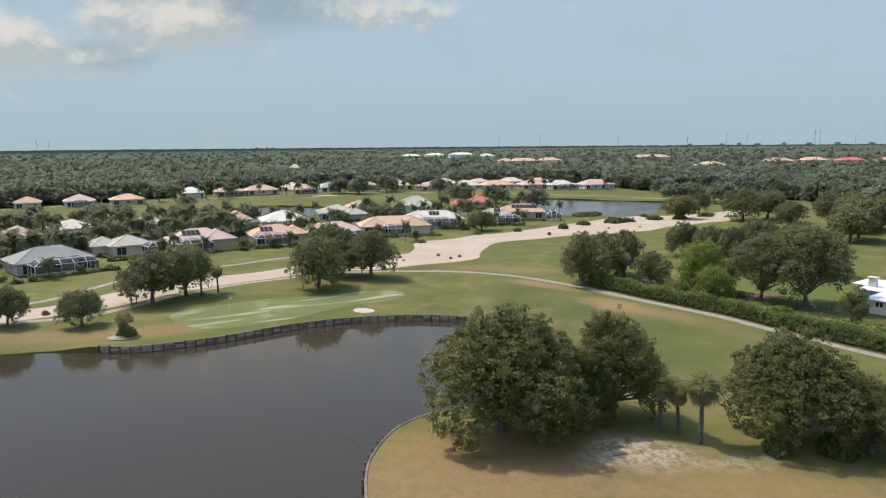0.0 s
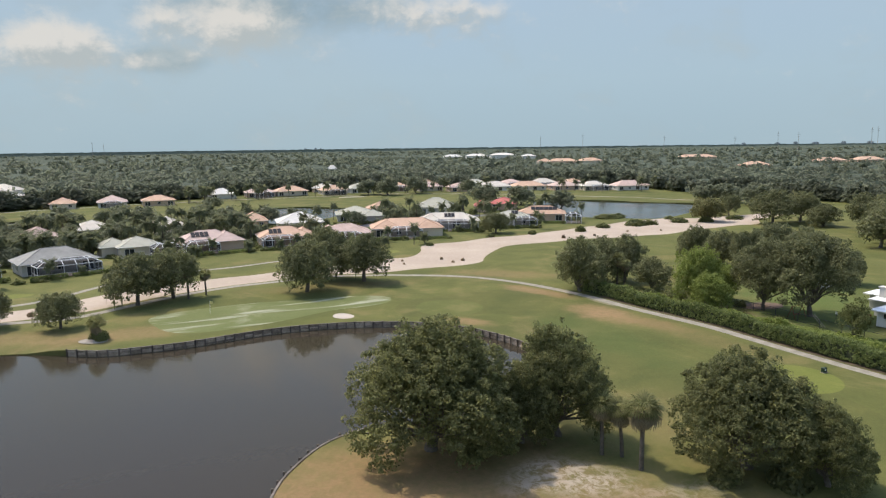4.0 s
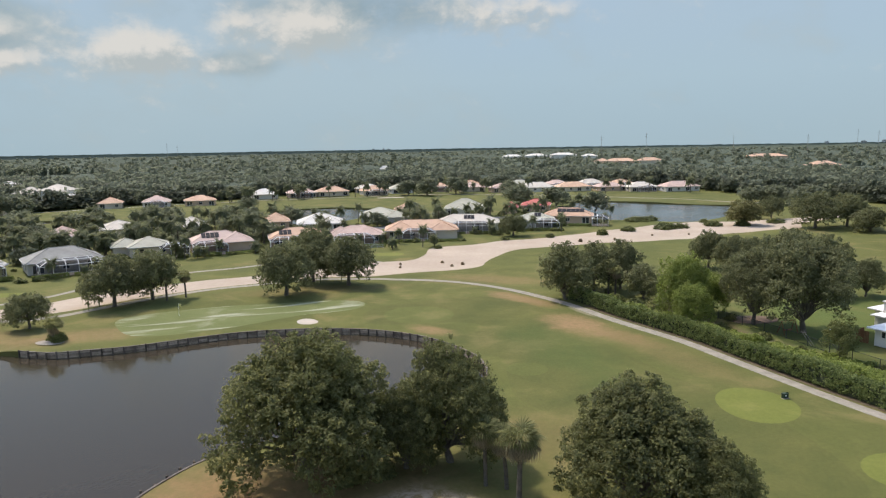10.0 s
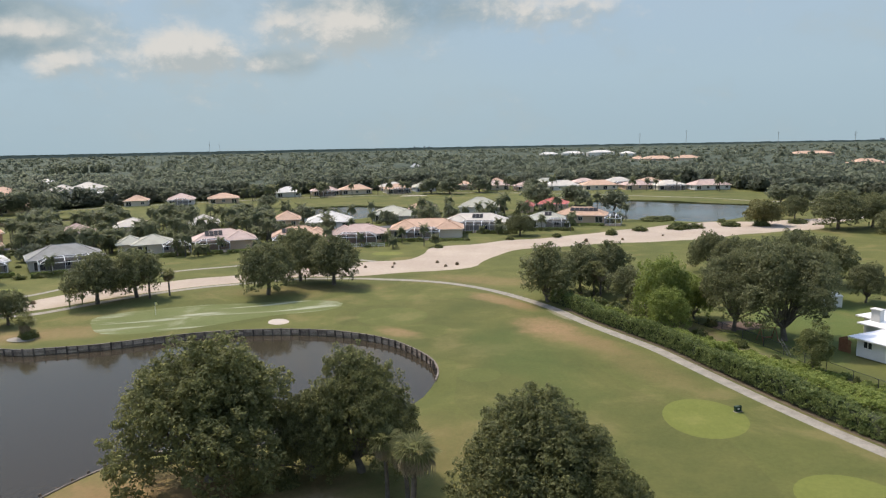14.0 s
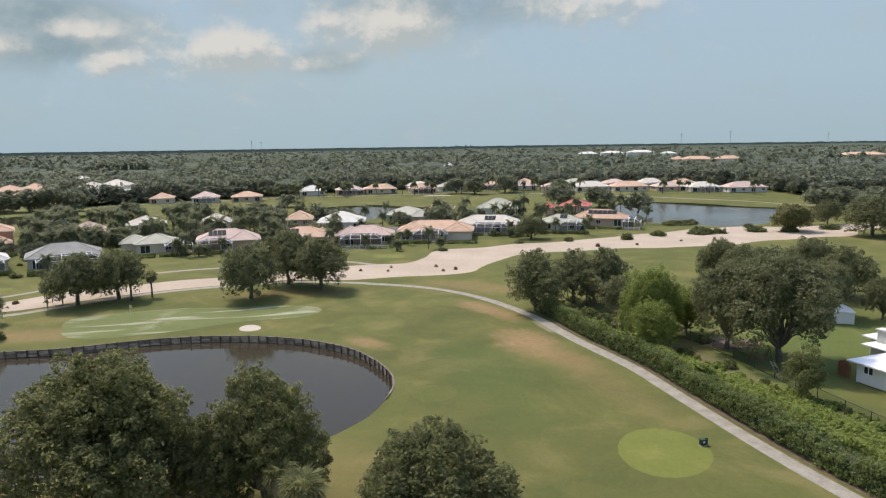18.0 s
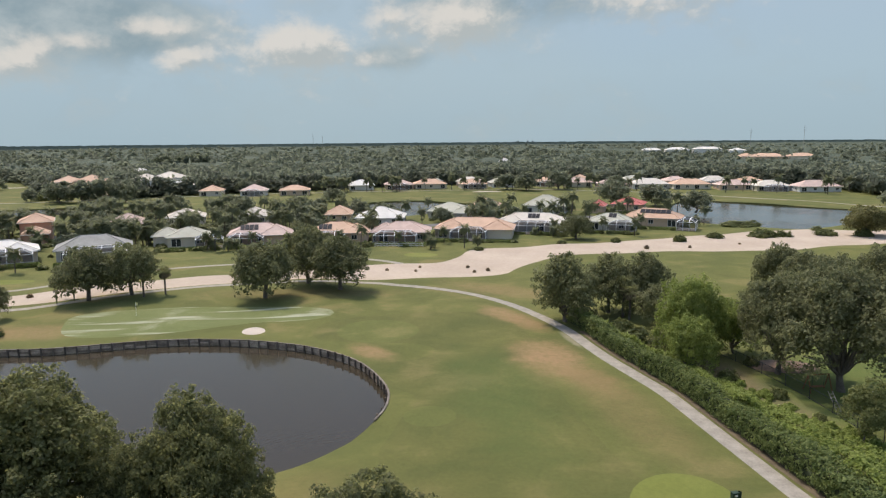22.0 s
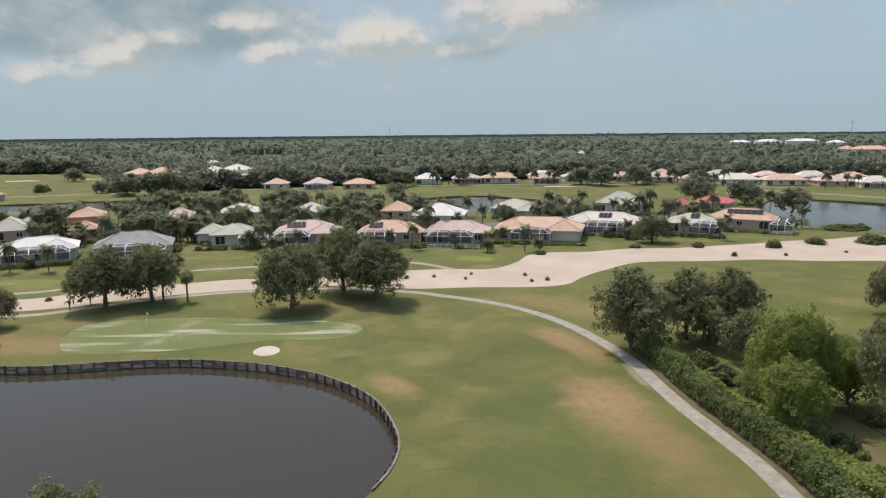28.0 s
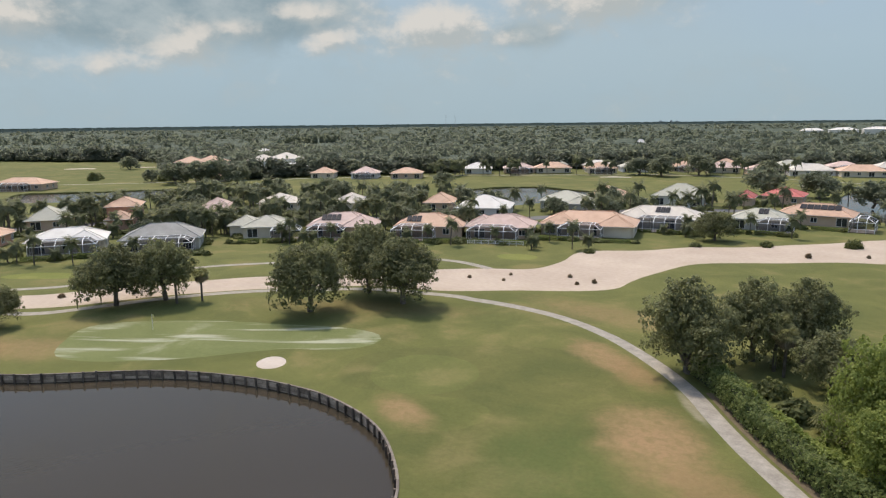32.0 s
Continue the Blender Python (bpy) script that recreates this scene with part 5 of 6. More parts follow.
PALMS = {"sabal_a": palm_meshes(4.5, 40, 1.7, 1.05, 0.20, 5, 44, True), "sabal_b": palm_meshes(5.0, 40, 1.7, 1.05, 0.20, 6, 40, True),
         "royal_a": palm_meshes(6.0, 30, 3.0, 0.72, 0.18, 7), "royal_b": palm_meshes(7.2, 30, 2.9, 0.72, 0.18, 8), "date": palm_meshes(3.2, 36, 2.6, 0.62, 0.22, 9), "sabal_low": palm_meshes(2.3, 52, 1.7, 1.0, 0.24, 12, 24, True), "fan": palm_meshes(0.9, 34, 1.8, 1.0, 0.3, 10, 0, True)}


def palm(kind, x, y, scale=1.0, turn=0.0, label="slender palm with drooping feather fronds", group="palms round the houses"):
    t, f, dd = PALMS[kind]
    ob = thing("palm_tree", label, "palm", Matrix.LocRotScale((x, y, height(x, y)), Euler((0, 0, radians(turn))), (scale,) * 3), group)
    part("trunk", t, ob)
    part("fronds", f, ob)
    if dd:
        part("dead_fronds", dd, ob, "hanging dry brown fronds")
    return ob


CABBAGE = "cabbage palm with fan fronds and a skirt of dead leaves"
palm("sabal_a", 23.9, 64.7, 1.2, 30, CABBAGE, "cabbage palms on the point")
palm("sabal_a", 22.7, 67.4, 0.98, 130, CABBAGE, "cabbage palms on the point")
palm("sabal_b", 20.9, 67.6, 0.96, 230, CABBAGE, "cabbage palms on the point")
palm("sabal_b", -47.0, 131.6, 1.05, 0, CABBAGE, "cabbage palms by the green")
palm("sabal_a", -44.8, 134.6, 0.92, 90, CABBAGE, "cabbage palms by the green")
palm("sabal_low", -49.0, 104.0, 1.1, 20, "short bushy palm growing in a ring of pale gravel", "palms on the shore")
for x, y in ((-48.2, 103.4), (-49.6, 104.4), (-48.6, 104.8)):
    shrub(x, y, 2.2, 1.9, None, "green leafy shrub round a short palm", 1)
tagged(new("gravel_ring", mesh_of("gravel_ring", np.column_stack([oval(-49.2, 103.2, 2.2, 1.5), np.full(28, 0.06)]).tolist() + [(-49.2, 103.2, 0.16)], [(i, (i + 1) % 28, 28) for i in range(28)], CONCRETE)), "pale gravel ring round a short palm", "gravel")
palm("fan", 42.0, 132.4, 1.3, 0, "low fan palm behind the hedge", "palms behind the hedge")
palm("fan", 44.0, 129.6, 1.2, 50, "low fan palm behind the hedge", "palms behind the hedge")
palm("sabal_b", 35.6, 147.0, 1.08, 80, CABBAGE, "palms behind the hedge")
palm("sabal_b", 36.8, 145.6, 0.92, 10, CABBAGE, "palms behind the hedge")


def near_house(x, y, gap):
    for i, (hx, hy, ang, w, d) in enumerate(PLOTS):
        front = 12 if 11 <= i < 26 else 6.5
        c, s = math.cos(radians(-ang)), math.sin(radians(-ang))
        u, v = (x - hx) * c - (y - hy) * s, (x - hx) * s + (y - hy) * c
        if abs(u) < w / 2 + gap and -front - gap < v < d + gap:
            return True
    return False


for x, y in ((-106.3, 135.5), (-112, 134), (-99, 137), (-93, 141.5), (-103, 174), (-96.6, 183), (-56.5, 191.4), (-20.5, 202.5), (-12.5, 206), (-9.5, 208), (26.1, 243), (41.5, 274), (44, 277), (-68.5, 182), (-71, 180), (-38.5, 198), (4, 236)):
    palm(("royal_a", "date", "royal_b")[int(-x + y) % 3], x, y, 0.75, x * 11 % 360)
made = 0
while made < 225:
    x, y = rng.uniform(-165, 35), rng.uniform(135, 330)
    line = np.interp(x, [-165, -120, -95, -60, -10, 35], [150, 160, 178, 212, 255, 300])
    deep = np.interp(x, [-165, -90, -20, 40], [95, 85, 45, 25])
    if y < line or y > line + deep or (x > -62 and rng.uniform() < 0.65) or near_house(x, y, 1.2) or any(inside(np.array([(x, y)]), q)[0] for q in (STREET, POND)):
        continue
    palm(("royal_a", "royal_b", "date")[made % 3], x, y, rng.uniform(0.72, 1.08), rng.uniform(0, 360))
    made += 1
made = 0
while made < 44:
    x, y = rng.uniform(-160, 110), rng.uniform(320, 470)
    line = np.interp(x, [-210, -150, -100, -30, 60, 110], [330, 365, 415, 440, 440, 438])
    if abs(y - line) > 14 or near_house(x, y, 1.5):
        continue
    palm(("royal_b", "royal_a")[made % 2], x, y, rng.uniform(0.8, 1.25), rng.uniform(0, 360))
    made += 1
# clipped hedges and beds round the houses
for hx, hy, ang, w, d in PLOTS[:24]:
    c, s = math.cos(radians(ang)), math.sin(radians(ang))
    for i in range(11):
        u, v = rng.uniform(-w / 2 - 3, w / 2 + 3), -rng.uniform(6.4, 8.2)
        if i > 7:
            u, v = rng.choice([-1, 1]) * (w / 2 + rng.uniform(1.2, 2.2)), rng.uniform(-4, d)
        shrub(hx + u * c - v * s, hy + u * s + v * c, rng.uniform(1.6, 3.6), rng.uniform(0.8, 1.6), SHRUB_LEAF, "green shrub planted beside a house", 3 + i % 3, "garden_shrub", "shrubs round the houses")
    for i in range(2):
        u, v = rng.uniform(-w / 2 - 2, w / 2 + 2), -rng.uniform(7.0, 9.5)
        palm(("royal_a", "date")[i], hx + u * c - v * s, hy + u * s + v * c, (rng.uniform(0.55, 0.7), rng.uniform(0.5, 0.75))[i], rng.uniform(0, 360), "short feathery palm planted before a pool enclosure")
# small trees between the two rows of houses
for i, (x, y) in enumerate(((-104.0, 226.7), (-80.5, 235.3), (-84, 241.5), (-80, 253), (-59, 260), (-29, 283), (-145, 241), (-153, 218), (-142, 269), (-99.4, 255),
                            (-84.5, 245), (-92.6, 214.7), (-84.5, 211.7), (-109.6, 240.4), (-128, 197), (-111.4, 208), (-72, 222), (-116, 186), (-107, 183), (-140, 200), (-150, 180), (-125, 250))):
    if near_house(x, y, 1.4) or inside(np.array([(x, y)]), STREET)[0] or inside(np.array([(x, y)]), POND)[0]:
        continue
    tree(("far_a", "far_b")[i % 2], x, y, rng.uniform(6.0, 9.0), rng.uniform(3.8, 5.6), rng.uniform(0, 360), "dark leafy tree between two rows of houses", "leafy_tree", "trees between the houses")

# trees and palms in the gaps behind the front row
for i in range(1, 10):
    (xa, ya, *_), (xb, yb, *_) = PLOTS[i], PLOTS[i + 1]
    mx, my, nx, ny = (xa + xb) / 2, (ya + yb) / 2, yb - ya, xb - xa
    ln = math.hypot(nx, ny)
    for k, back in enumerate((11.0, 19.0, 25.0) if i < 6 else (10.0,)):
        x, y = mx - nx / ln * back + rng.uniform(-2, 2), my + ny / ln * back + rng.uniform(-2, 2)
        if near_house(x, y, 1.0) or inside(np.array([(x, y)]), STREET)[0]:
            continue
        if k == 1:
            tree(("far_a", "far_b")[i % 2], x, y, rng.uniform(5.5, 8), rng.uniform(3.8, 5.2), rng.uniform(0, 360), "dark leafy tree between two houses", "leafy_tree", "trees between the houses")
        else:
            for q in range(2):
                palm(("royal_a", "date", "royal_b")[(i + k + q) % 3], x + rng.uniform(-2, 2), y + rng.uniform(-2, 2), rng.uniform(0.7, 1.0), rng.uniform(0, 360))

# clipped hedges before the pool enclosures
HEDGE_BOX = []
for seed in range(2):
    r = np.random.default_rng(seed + 400)
    p = np.column_stack([r.uniform(-4, 4, 1500), r.uniform(-0.45, 0.45, 1500), r.uniform(0.05, 0.85, 1500)])
    side = r.integers(0, 3, 1500)
    p[side == 0, 2] = 0.85 + r.normal(0, 0.04, (side == 0).sum())
    p[side == 1, 1] = -0.45 + r.normal(0, 0.04, (side == 1).sum())
    p[side == 2, 1] = 0.45 + r.normal(0, 0.04, (side == 2).sum())
    out = np.where((side == 0)[:, None], [0, 0, 1.0], np.where((side == 1)[:, None], [0, -1.0, 0.3], [0, 1.0, 0.3]))
    HEDGE_BOX.append(mesh_of("leaves", *leaf_quads(p, 0.13, out), HEDGE_LEAF))
for i, (hx, hy, ang, w, d) in enumerate(PLOTS[1:11]):
    m = Matrix.Translation((hx, hy, height(hx, hy))) @ pose(0, 0, 0, 0, 0, ang)
    for u in ((-w * 0.27, w * 0.27) if w > 10 else (0.0,)):
        ob = thing("clipped_hedge", "low clipped green hedge before a pool enclosure", "hedge", m @ Matrix.Translation((u, -7.3 - 0.3 * (i % 2), 0)) @ Matrix.Diagonal((w / 17.0, 0.9, rng.uniform(0.8, 1.2), 1)), "hedges before the houses")
        part("leaves", HEDGE_BOX[i % 2], ob)
# a low white fence before the pink-roofed house
hx, hy, ang, w, d = PLOTS[6]
gm = Matrix.Translation((hx, hy, height(hx, hy))) @ pose(0, 0, 0, 0, 0, ang)
rail_fence = thing("garden_fence", "low white picket fence before a pool enclosure", "fence", gm @ Matrix.Translation((0, -8.6, 0)))
for i in range(9):
    part("post", box_mesh("post", 0.1, 0.1, 1.05, WHITE_METAL, 0.01), rail_fence, "", Matrix.Translation((-6.4 + 1.6 * i, 0, -0.05)))
for z in (0.3, 0.9):
    part("rail", box_mesh("rail", 12.8, 0.05, 0.07, WHITE_METAL, 0.01), rail_fence, "", Matrix.Translation((0, 0, z)))
for i in range(48):
    part("picket", box_mesh("picket", 0.04, 0.03, 0.8, WHITE_METAL, 0.005), rail_fence, "", Matrix.Translation((-6.3 + 0.265 * i, 0.04, 0.15)))


# ---------------------------------------------------------------- woods to the horizon
EDGE_X = [-1500, -900, -600, -480, -440, -400, -345, -290, -262, -235, -205, -175, -130, -80, -10, 50, 105, 125, 150, 172, 205, 300, 900, 1500]
EDGE_Y = [200, 300, 340, 372, 402, 388, 350, 312, 300, 300, 350, 372, 440, 470, 500, 505, 480, 405, 390, 345, 250, 190, 150, 100]


def wooded(x, y):
    return y > np.interp(x, EDGE_X, EDGE_Y)


def wood_tree(n, seed):
    r = np.random.default_rng(seed)
    p, out, _ = crown_points(n, 1.0, 1.5, 6, max(10, n // 8), seed)
    return p, out


def wood(name, count, near, far, quads, size, tall, seed, label):
    """Many crowns joined into one mesh of woodland between two distances from the estate."""
    r = np.random.default_rng(seed)
    ang = r.uniform(-1.25, 0.85, count * 3)
    rad = np.sqrt(r.uniform(near ** 2, far ** 2, count * 3))
    x, y = rad * np.sin(ang), rad * np.cos(ang)
    ok = wooded(x, y)
    x, y = x[ok][:count], y[ok][:count]
    if seed == 301:
        # two ranks along the edge
        ex = r.uniform(-620, 320, 900)
        ey = np.interp(ex, EDGE_X, EDGE_Y) + r.uniform(0, 9, 900)
        x, y = np.concatenate([x, ex]), np.concatenate([y, ey])
        low = np.concatenate([np.ones(len(x) - 450), np.full(450, 0.6)])
        y[-450:] -= 5.0
    else:
        low = np.ones(len(x))
    for cx, cy, cw, cd in CLEAR:
        keep = (np.abs(x - cx) > cw) | (np.abs(y - cy) > cd)
        x, y, low = x[keep], y[keep], low[keep]
    vs, kinds_n = [], 5
    pick = r.integers(0, kinds_n, len(x))
    for k in range(kinds_n):
        p, out = wood_tree(quads, seed + k)
        v, _ = leaf_quads(p, size, out + [0, 0, 0.35], 0.32, 0.8)
        sel = pick == k
        m = sel.sum()
        w = r.uniform(3.6, 6.6, m) * tall
        h = r.uniform(4.2, 7.8, m) * tall * low[sel]
        a = r.uniform(0, 6.283, m)
        c, s = np.cos(a)[:, None], np.sin(a)[:, None]
        vx = (v[None, :, 0] * c - v[None, :, 1] * s) * w[:, None] + x[sel][:, None]
        vy = (v[None, :, 0] * s + v[None, :, 1] * c) * w[:, None] + y[sel][:, None]
        vz = v[None, :, 2] * h[:, None] + 1.0
        vs.append(np.stack([vx, vy, vz], -1).reshape(-1, 3))
    v = np.concatenate(vs)
    ob = new(name, mesh_of(name, v, np.arange(len(v)).reshape(-1, 4), FOREST_HAZE_LEAF))
    return tagged(ob, label, "woods", "", "stuff")


# clearings with roofs: middle, half width, half depth
CLEAR = [(-278, 326, 16, 14), (-243, 348, 20, 14), (-262, 300, 30, 14), (100, 830, 45, 16), (15, 1150, 60, 20), (300, 1000, 40, 14), (415, 765, 70, 18), (230, 620, 14, 10), (-330, 420, 12, 10), (-150, 700, 12, 8)]
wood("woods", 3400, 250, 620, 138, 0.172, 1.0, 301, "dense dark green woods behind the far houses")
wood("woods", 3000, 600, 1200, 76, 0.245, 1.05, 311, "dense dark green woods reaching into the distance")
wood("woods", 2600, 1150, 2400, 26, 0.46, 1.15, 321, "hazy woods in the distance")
# closed canopy under and beyond them
ca = np.linspace(-1.3, 0.95, 440)
cr = np.concatenate([np.arange(200, 900, 4.5), np.geomspace(900, 4690, 170)])
AA, RR = np.meshgrid(ca, cr)
cx, cy = RR * np.sin(AA), RR * np.cos(AA)
ok = wooded(cx, cy) & (RR > 215)
for kx, ky, kw, kd in CLEAR:
    ok &= ~((np.abs(cx - kx) < kw) & (np.abs(cy - ky) < kd))
# rounded crowns, lower towards every edge of the wood
near = ok & (RR < 1500)
crown = rng.uniform(0, 1, cx.shape) ** 1.5
crown[near] = [max(0.0, 1 - noise.voronoi(Vector((px * 0.11, py * 0.11, 0.4)))[0][0]) for px, py in zip(cx[near], cy[near])]
wide = np.array([noise.noise(Vector((px * 0.006, py * 0.006, 8.1))) for px, py in zip(cx.ravel(), cy.ravel())]).reshape(cx.shape)
cz = 4.7 + 4.8 * crown + 1.8 * wide + np.clip((RR - 2200) / 2400, 0, 1) * 4.0
inner_ok, steps = ok.copy(), ok.astype(float)
for _ in range(3):
    core = inner_ok.copy()
    core[1:-1, 1:-1] &= inner_ok[:-2, 1:-1] & inner_ok[2:, 1:-1] & inner_ok[1:-1, :-2] & inner_ok[1:-1, 2:]
    inner_ok = core
    steps += inner_ok
cz = np.minimum(cz, np.where(RR < 1300, (steps - 1) * 2.4 + 0.1, 99))
m = len(ca)
quad = ok[:-1, :-1] & ok[1:, :-1] & ok[:-1, 1:] & ok[1:, 1:]
ii, jj = np.nonzero(quad)
cf = np.stack([ii * m + jj, ii * m + jj + 1, (ii + 1) * m + jj + 1, (ii + 1) * m + jj], 1)
CANOPY = rough_mat("canopy", (0.062, 0.078, 0.056), (0.098, 0.115, 0.080), 0.04, 0.5, 0.9, 0.6, 0.8, 0.1)
tagged(new("woodland_canopy", mesh_of("woodland_canopy", np.stack([cx, cy, cz], -1).reshape(-1, 3), cf, CANOPY, True)), "unbroken dark woodland canopy out to the horizon", "woods", "", "stuff")

for i in range(16):
    # a stand of tall trees above the woods
    f = i / 15
    tree("far_b", -487 + 34 * f + rng.uniform(-3, 3), 592 + 40 * f + rng.uniform(-4, 4), rng.uniform(6, 9), rng.uniform(12, 16), rng.uniform(0, 360), "tall dark tree standing above the woods", "tall_tree", "stand of tall trees")

# roofs and pale buildings that rise out of the woods
for x, y, w, d, col, wall, tall, label in (
        (-285, 315, 12, 12, "orange", "peach", 7.0, "peach-roofed building among trees"), (-273, 320, 13, 12, "orange", "peach", 7.5, "peach-roofed building among trees"), (-262, 306, 13, 12, "orange", "peach", 5.5, "peach-roofed house among trees"), (-251, 337, 13, 12, "cream", "white", 7.5, "pale-roofed clubhouse wing among trees"), (-239, 342, 14, 13, "cream", "white", 8.5, "pale-roofed clubhouse among trees"), (-226, 336, 13, 12, "white", "white", 4, "white-roofed house among trees"),
        (-330, 412, 14, 12, "white", "white", 7, "white-roofed building far off among trees"), (90, 825, 34, 18, "orange", "peach", 9, "long peach-roofed block far off in the woods"), (122, 832, 26, 16, "orange", "cream", 9, "peach-roofed block far off in the woods"), (70, 835, 16, 14, "orange", "cream", 8.5, "peach-roofed block far off in the woods"),
        (-18, 1150, 34, 20, "white", "white", 11, "long white building far off in the woods"), (25, 1145, 40, 22, "white", "white", 12, "long white building with a raised roof far off in the woods"), (66, 1150, 22, 18, "white", "white", 10, "white building far off in the woods"), (-60, 1200, 30, 16, "white", "white", 9.5, "low white building far off in the woods"),
        (290, 1000, 50, 18, "orange", "peach", 9, "long peach-roofed block far off in the woods"), (365, 775, 30, 16, "orange", "peach", 8, "peach-roofed block far off in the woods"), (400, 768, 30, 16, "orange", "peach", 8.5, "peach-roofed block far off in the woods"), (435, 760, 30, 16, "red", "peach", 8.5, "red-roofed block far off in the woods"), (470, 752, 30, 16, "orange", "peach", 8, "peach-roofed block far off in the woods"),
        (230, 612, 22, 14, "orange", "terra", 9, "peach-roofed house far off in the woods"), (-150, 695, 9, 6, "white", "white", 7, "white roof far off in the woods")):
    house(x, y, 10, w, d, col, wall, 3.2, tall, label=label, windows=False)
# towers, poles and the skyline
for x, y, h, r in ((-880, 1520, 45, 0.7), (-860, 1530, 41, 0.6), (80, 1100, 40, 0.5), (150, 1150, 44, 0.5), (330, 980, 36, 0.5), (420, 1000, 40, 0.5), (520, 1010, 46, 0.6), (560, 980, 38, 0.5), (640, 1020, 42, 0.5), (300, 1250, 40, 0.5), (470, 1200, 44, 0.5), (600, 1150, 50, 0.6)):
    ob = thing("lattice_tower" if y > 1500 else "utility_pole", "thin grey mast rising above distant woods" if y > 1500 else "pale utility pole above distant woods", "mast" if y > 1500 else "pole", Matrix.Translation((x, y, 0)), "masts on the horizon")
    part("shaft", mesh_of("shaft", *tube([(0, 0, 0), (0, 0, h * 0.5), (0, 0, h)], r * 0.6, r * 0.35, 6), CONCRETE, True), ob)
    for half, f in ((2.2, 0.93), (1.8, 0.86)):
        part("cross_arm", bars_mesh("cross_arm", [((-half, 0, h * f), (half, 0, h * f))], 0.2, CONCRETE), ob)
for i, (x, y, w, h) in enumerate(((-1180, 4400, 22, 20), (-1120, 4420, 16, 22), (-1085, 4410, 20, 19), (1650, 4280, 40, 24), (1740, 4250, 24, 28), (1830, 4200, 46, 25), (1960, 4150, 30, 27), (2080, 4100, 40, 26), (2200, 4020, 40, 28), (1480, 4340, 30, 24), (2350, 3950, 46, 25), (2480, 3880, 30, 26))):
    ob = thing("tower_block", "pale high-rise block on the far horizon", "building", Matrix.Translation((x, y, 0)), "skyline")
    h *= 0.82
    part("wall", box_mesh("wall", w * 0.6, 22, h, WALLS["grey"], 0.4), ob)
    part("roof", box_mesh("roof", w * 0.35, 12, 3, WALLS["grey"], 0.3), ob, "", Matrix.Translation((0, 0, h)))


# ---------------------------------------------------------------- the white house beyond the hedge
ROOF_WHITE = rough_mat("white_membrane", (0.74, 0.75, 0.75), (0.84, 0.85, 0.85), 0.5, 4.0, 0.55, 0.2, 0.02, 0.3)
bungalow = thing("bungalow", "white single-storey house with a low white roof and chimney", "house", Matrix.Translation((69.9, 115.6, 0)) @ pose(0, 0, 0, 0, 0, -53))
# local x runs along the facade, local y away from the golf course
for vx, vy, vw, vd, vt, vr in ((7.5, 3.3, 15, 6.6, 2.6, 0.8), (2.6, 7.95, 12.4, 2.5, 2.8, 0.5), (0.6, 11.7, 12.6, 4.8, 3.1, 0.7)):
    part("wall", box_mesh("wall", vw, vd, vt, WALLS["white"], 0.02), bungalow, "", Matrix.Translation((vx, vy, 0)))
    v, f, hips = hip_roof(vw, vd, vt, vr, 0.75, 0.2)
    part("roof", poly_mesh("roof", v, f, ROOF_WHITE), bungalow, "low white sheet roof", Matrix.Translation((vx, vy, 0)))
    part("fascia", bars_mesh("fascia", [((-vw / 2 - 0.75, -vd / 2 - 0.76, vt - 0.1), (vw / 2 + 0.75, -vd / 2 - 0.76, vt - 0.1)), ((-vw / 2 - 0.76, -vd / 2 - 0.75, vt - 0.1), (-vw / 2 - 0.76, vd / 2 + 0.75, vt - 0.1))], 0.12, TRIM), bungalow, "", Matrix.Translation((vx, vy, 0)))
part("chimney", box_mesh("chimney", 1.3, 0.9, 2.0, WALLS["white"], 0.03), bungalow, "square white chimney", Matrix.Translation((-2.6, 7.6, 2.7)))
part("chimney_cap", box_mesh("chimney_cap", 1.6, 1.2, 0.18, WALLS["white"], 0.03), bungalow, "", Matrix.Translation((-2.6, 7.6, 4.7)))
for vx in (3.0, 5.0, 5.6):
    part("vent_pipe", mesh_of("vent_pipe", *tube([(0, 0, 0), (0, 0, 0.4), (0, 0, 0.8)], 0.09, 0.09, 8), TRIM, True), bungalow, "", Matrix.Translation((vx, 2.6, 2.9)))
add_window(bungalow, 1.6, -0.02, 1.3, 1.2, 0.9)
add_window(bungalow, 11.0, -0.02, 1.0, 1.6, 1.1)
part("panel", box_mesh("panel", 4.6, 0.06, 2.3, WHITE_METAL, 0.02), bungalow, "white sectional garage door", Matrix.Translation((6.2, -0.02, 0.05)))
part("downpipe", bars_mesh("downpipe", [((0.15, -0.06, 0), (0.15, -0.06, 2.5))], 0.08, TRIM), bungalow)
screen_box = thing("timber_enclosure", "brown slatted timber enclosure at the corner of a white house", "enclosure", Matrix.Translation((69.0, 117.2, height(69, 117.2))) @ pose(0, 0, 0, 0, 0, -53))
for i in range(9):
    part("slat", box_mesh("slat", 0.16, 0.04, 1.75, BROWN_WOOD, 0.01), screen_box, "", Matrix.Translation((-0.8 + i * 0.2, 0, 0.1)))
    part("slat", box_mesh("slat", 0.04, 0.16, 1.75, BROWN_WOOD, 0.01), screen_box, "", Matrix.Translation((-0.92, 0.12 + i * 0.2, 0.1)))
for z in (0.4, 1.5):
    part("rail", box_mesh("rail", 1.85, 0.06, 0.1, BROWN_WOOD, 0.01), screen_box, "", Matrix.Translation((0, 0.06, z)))

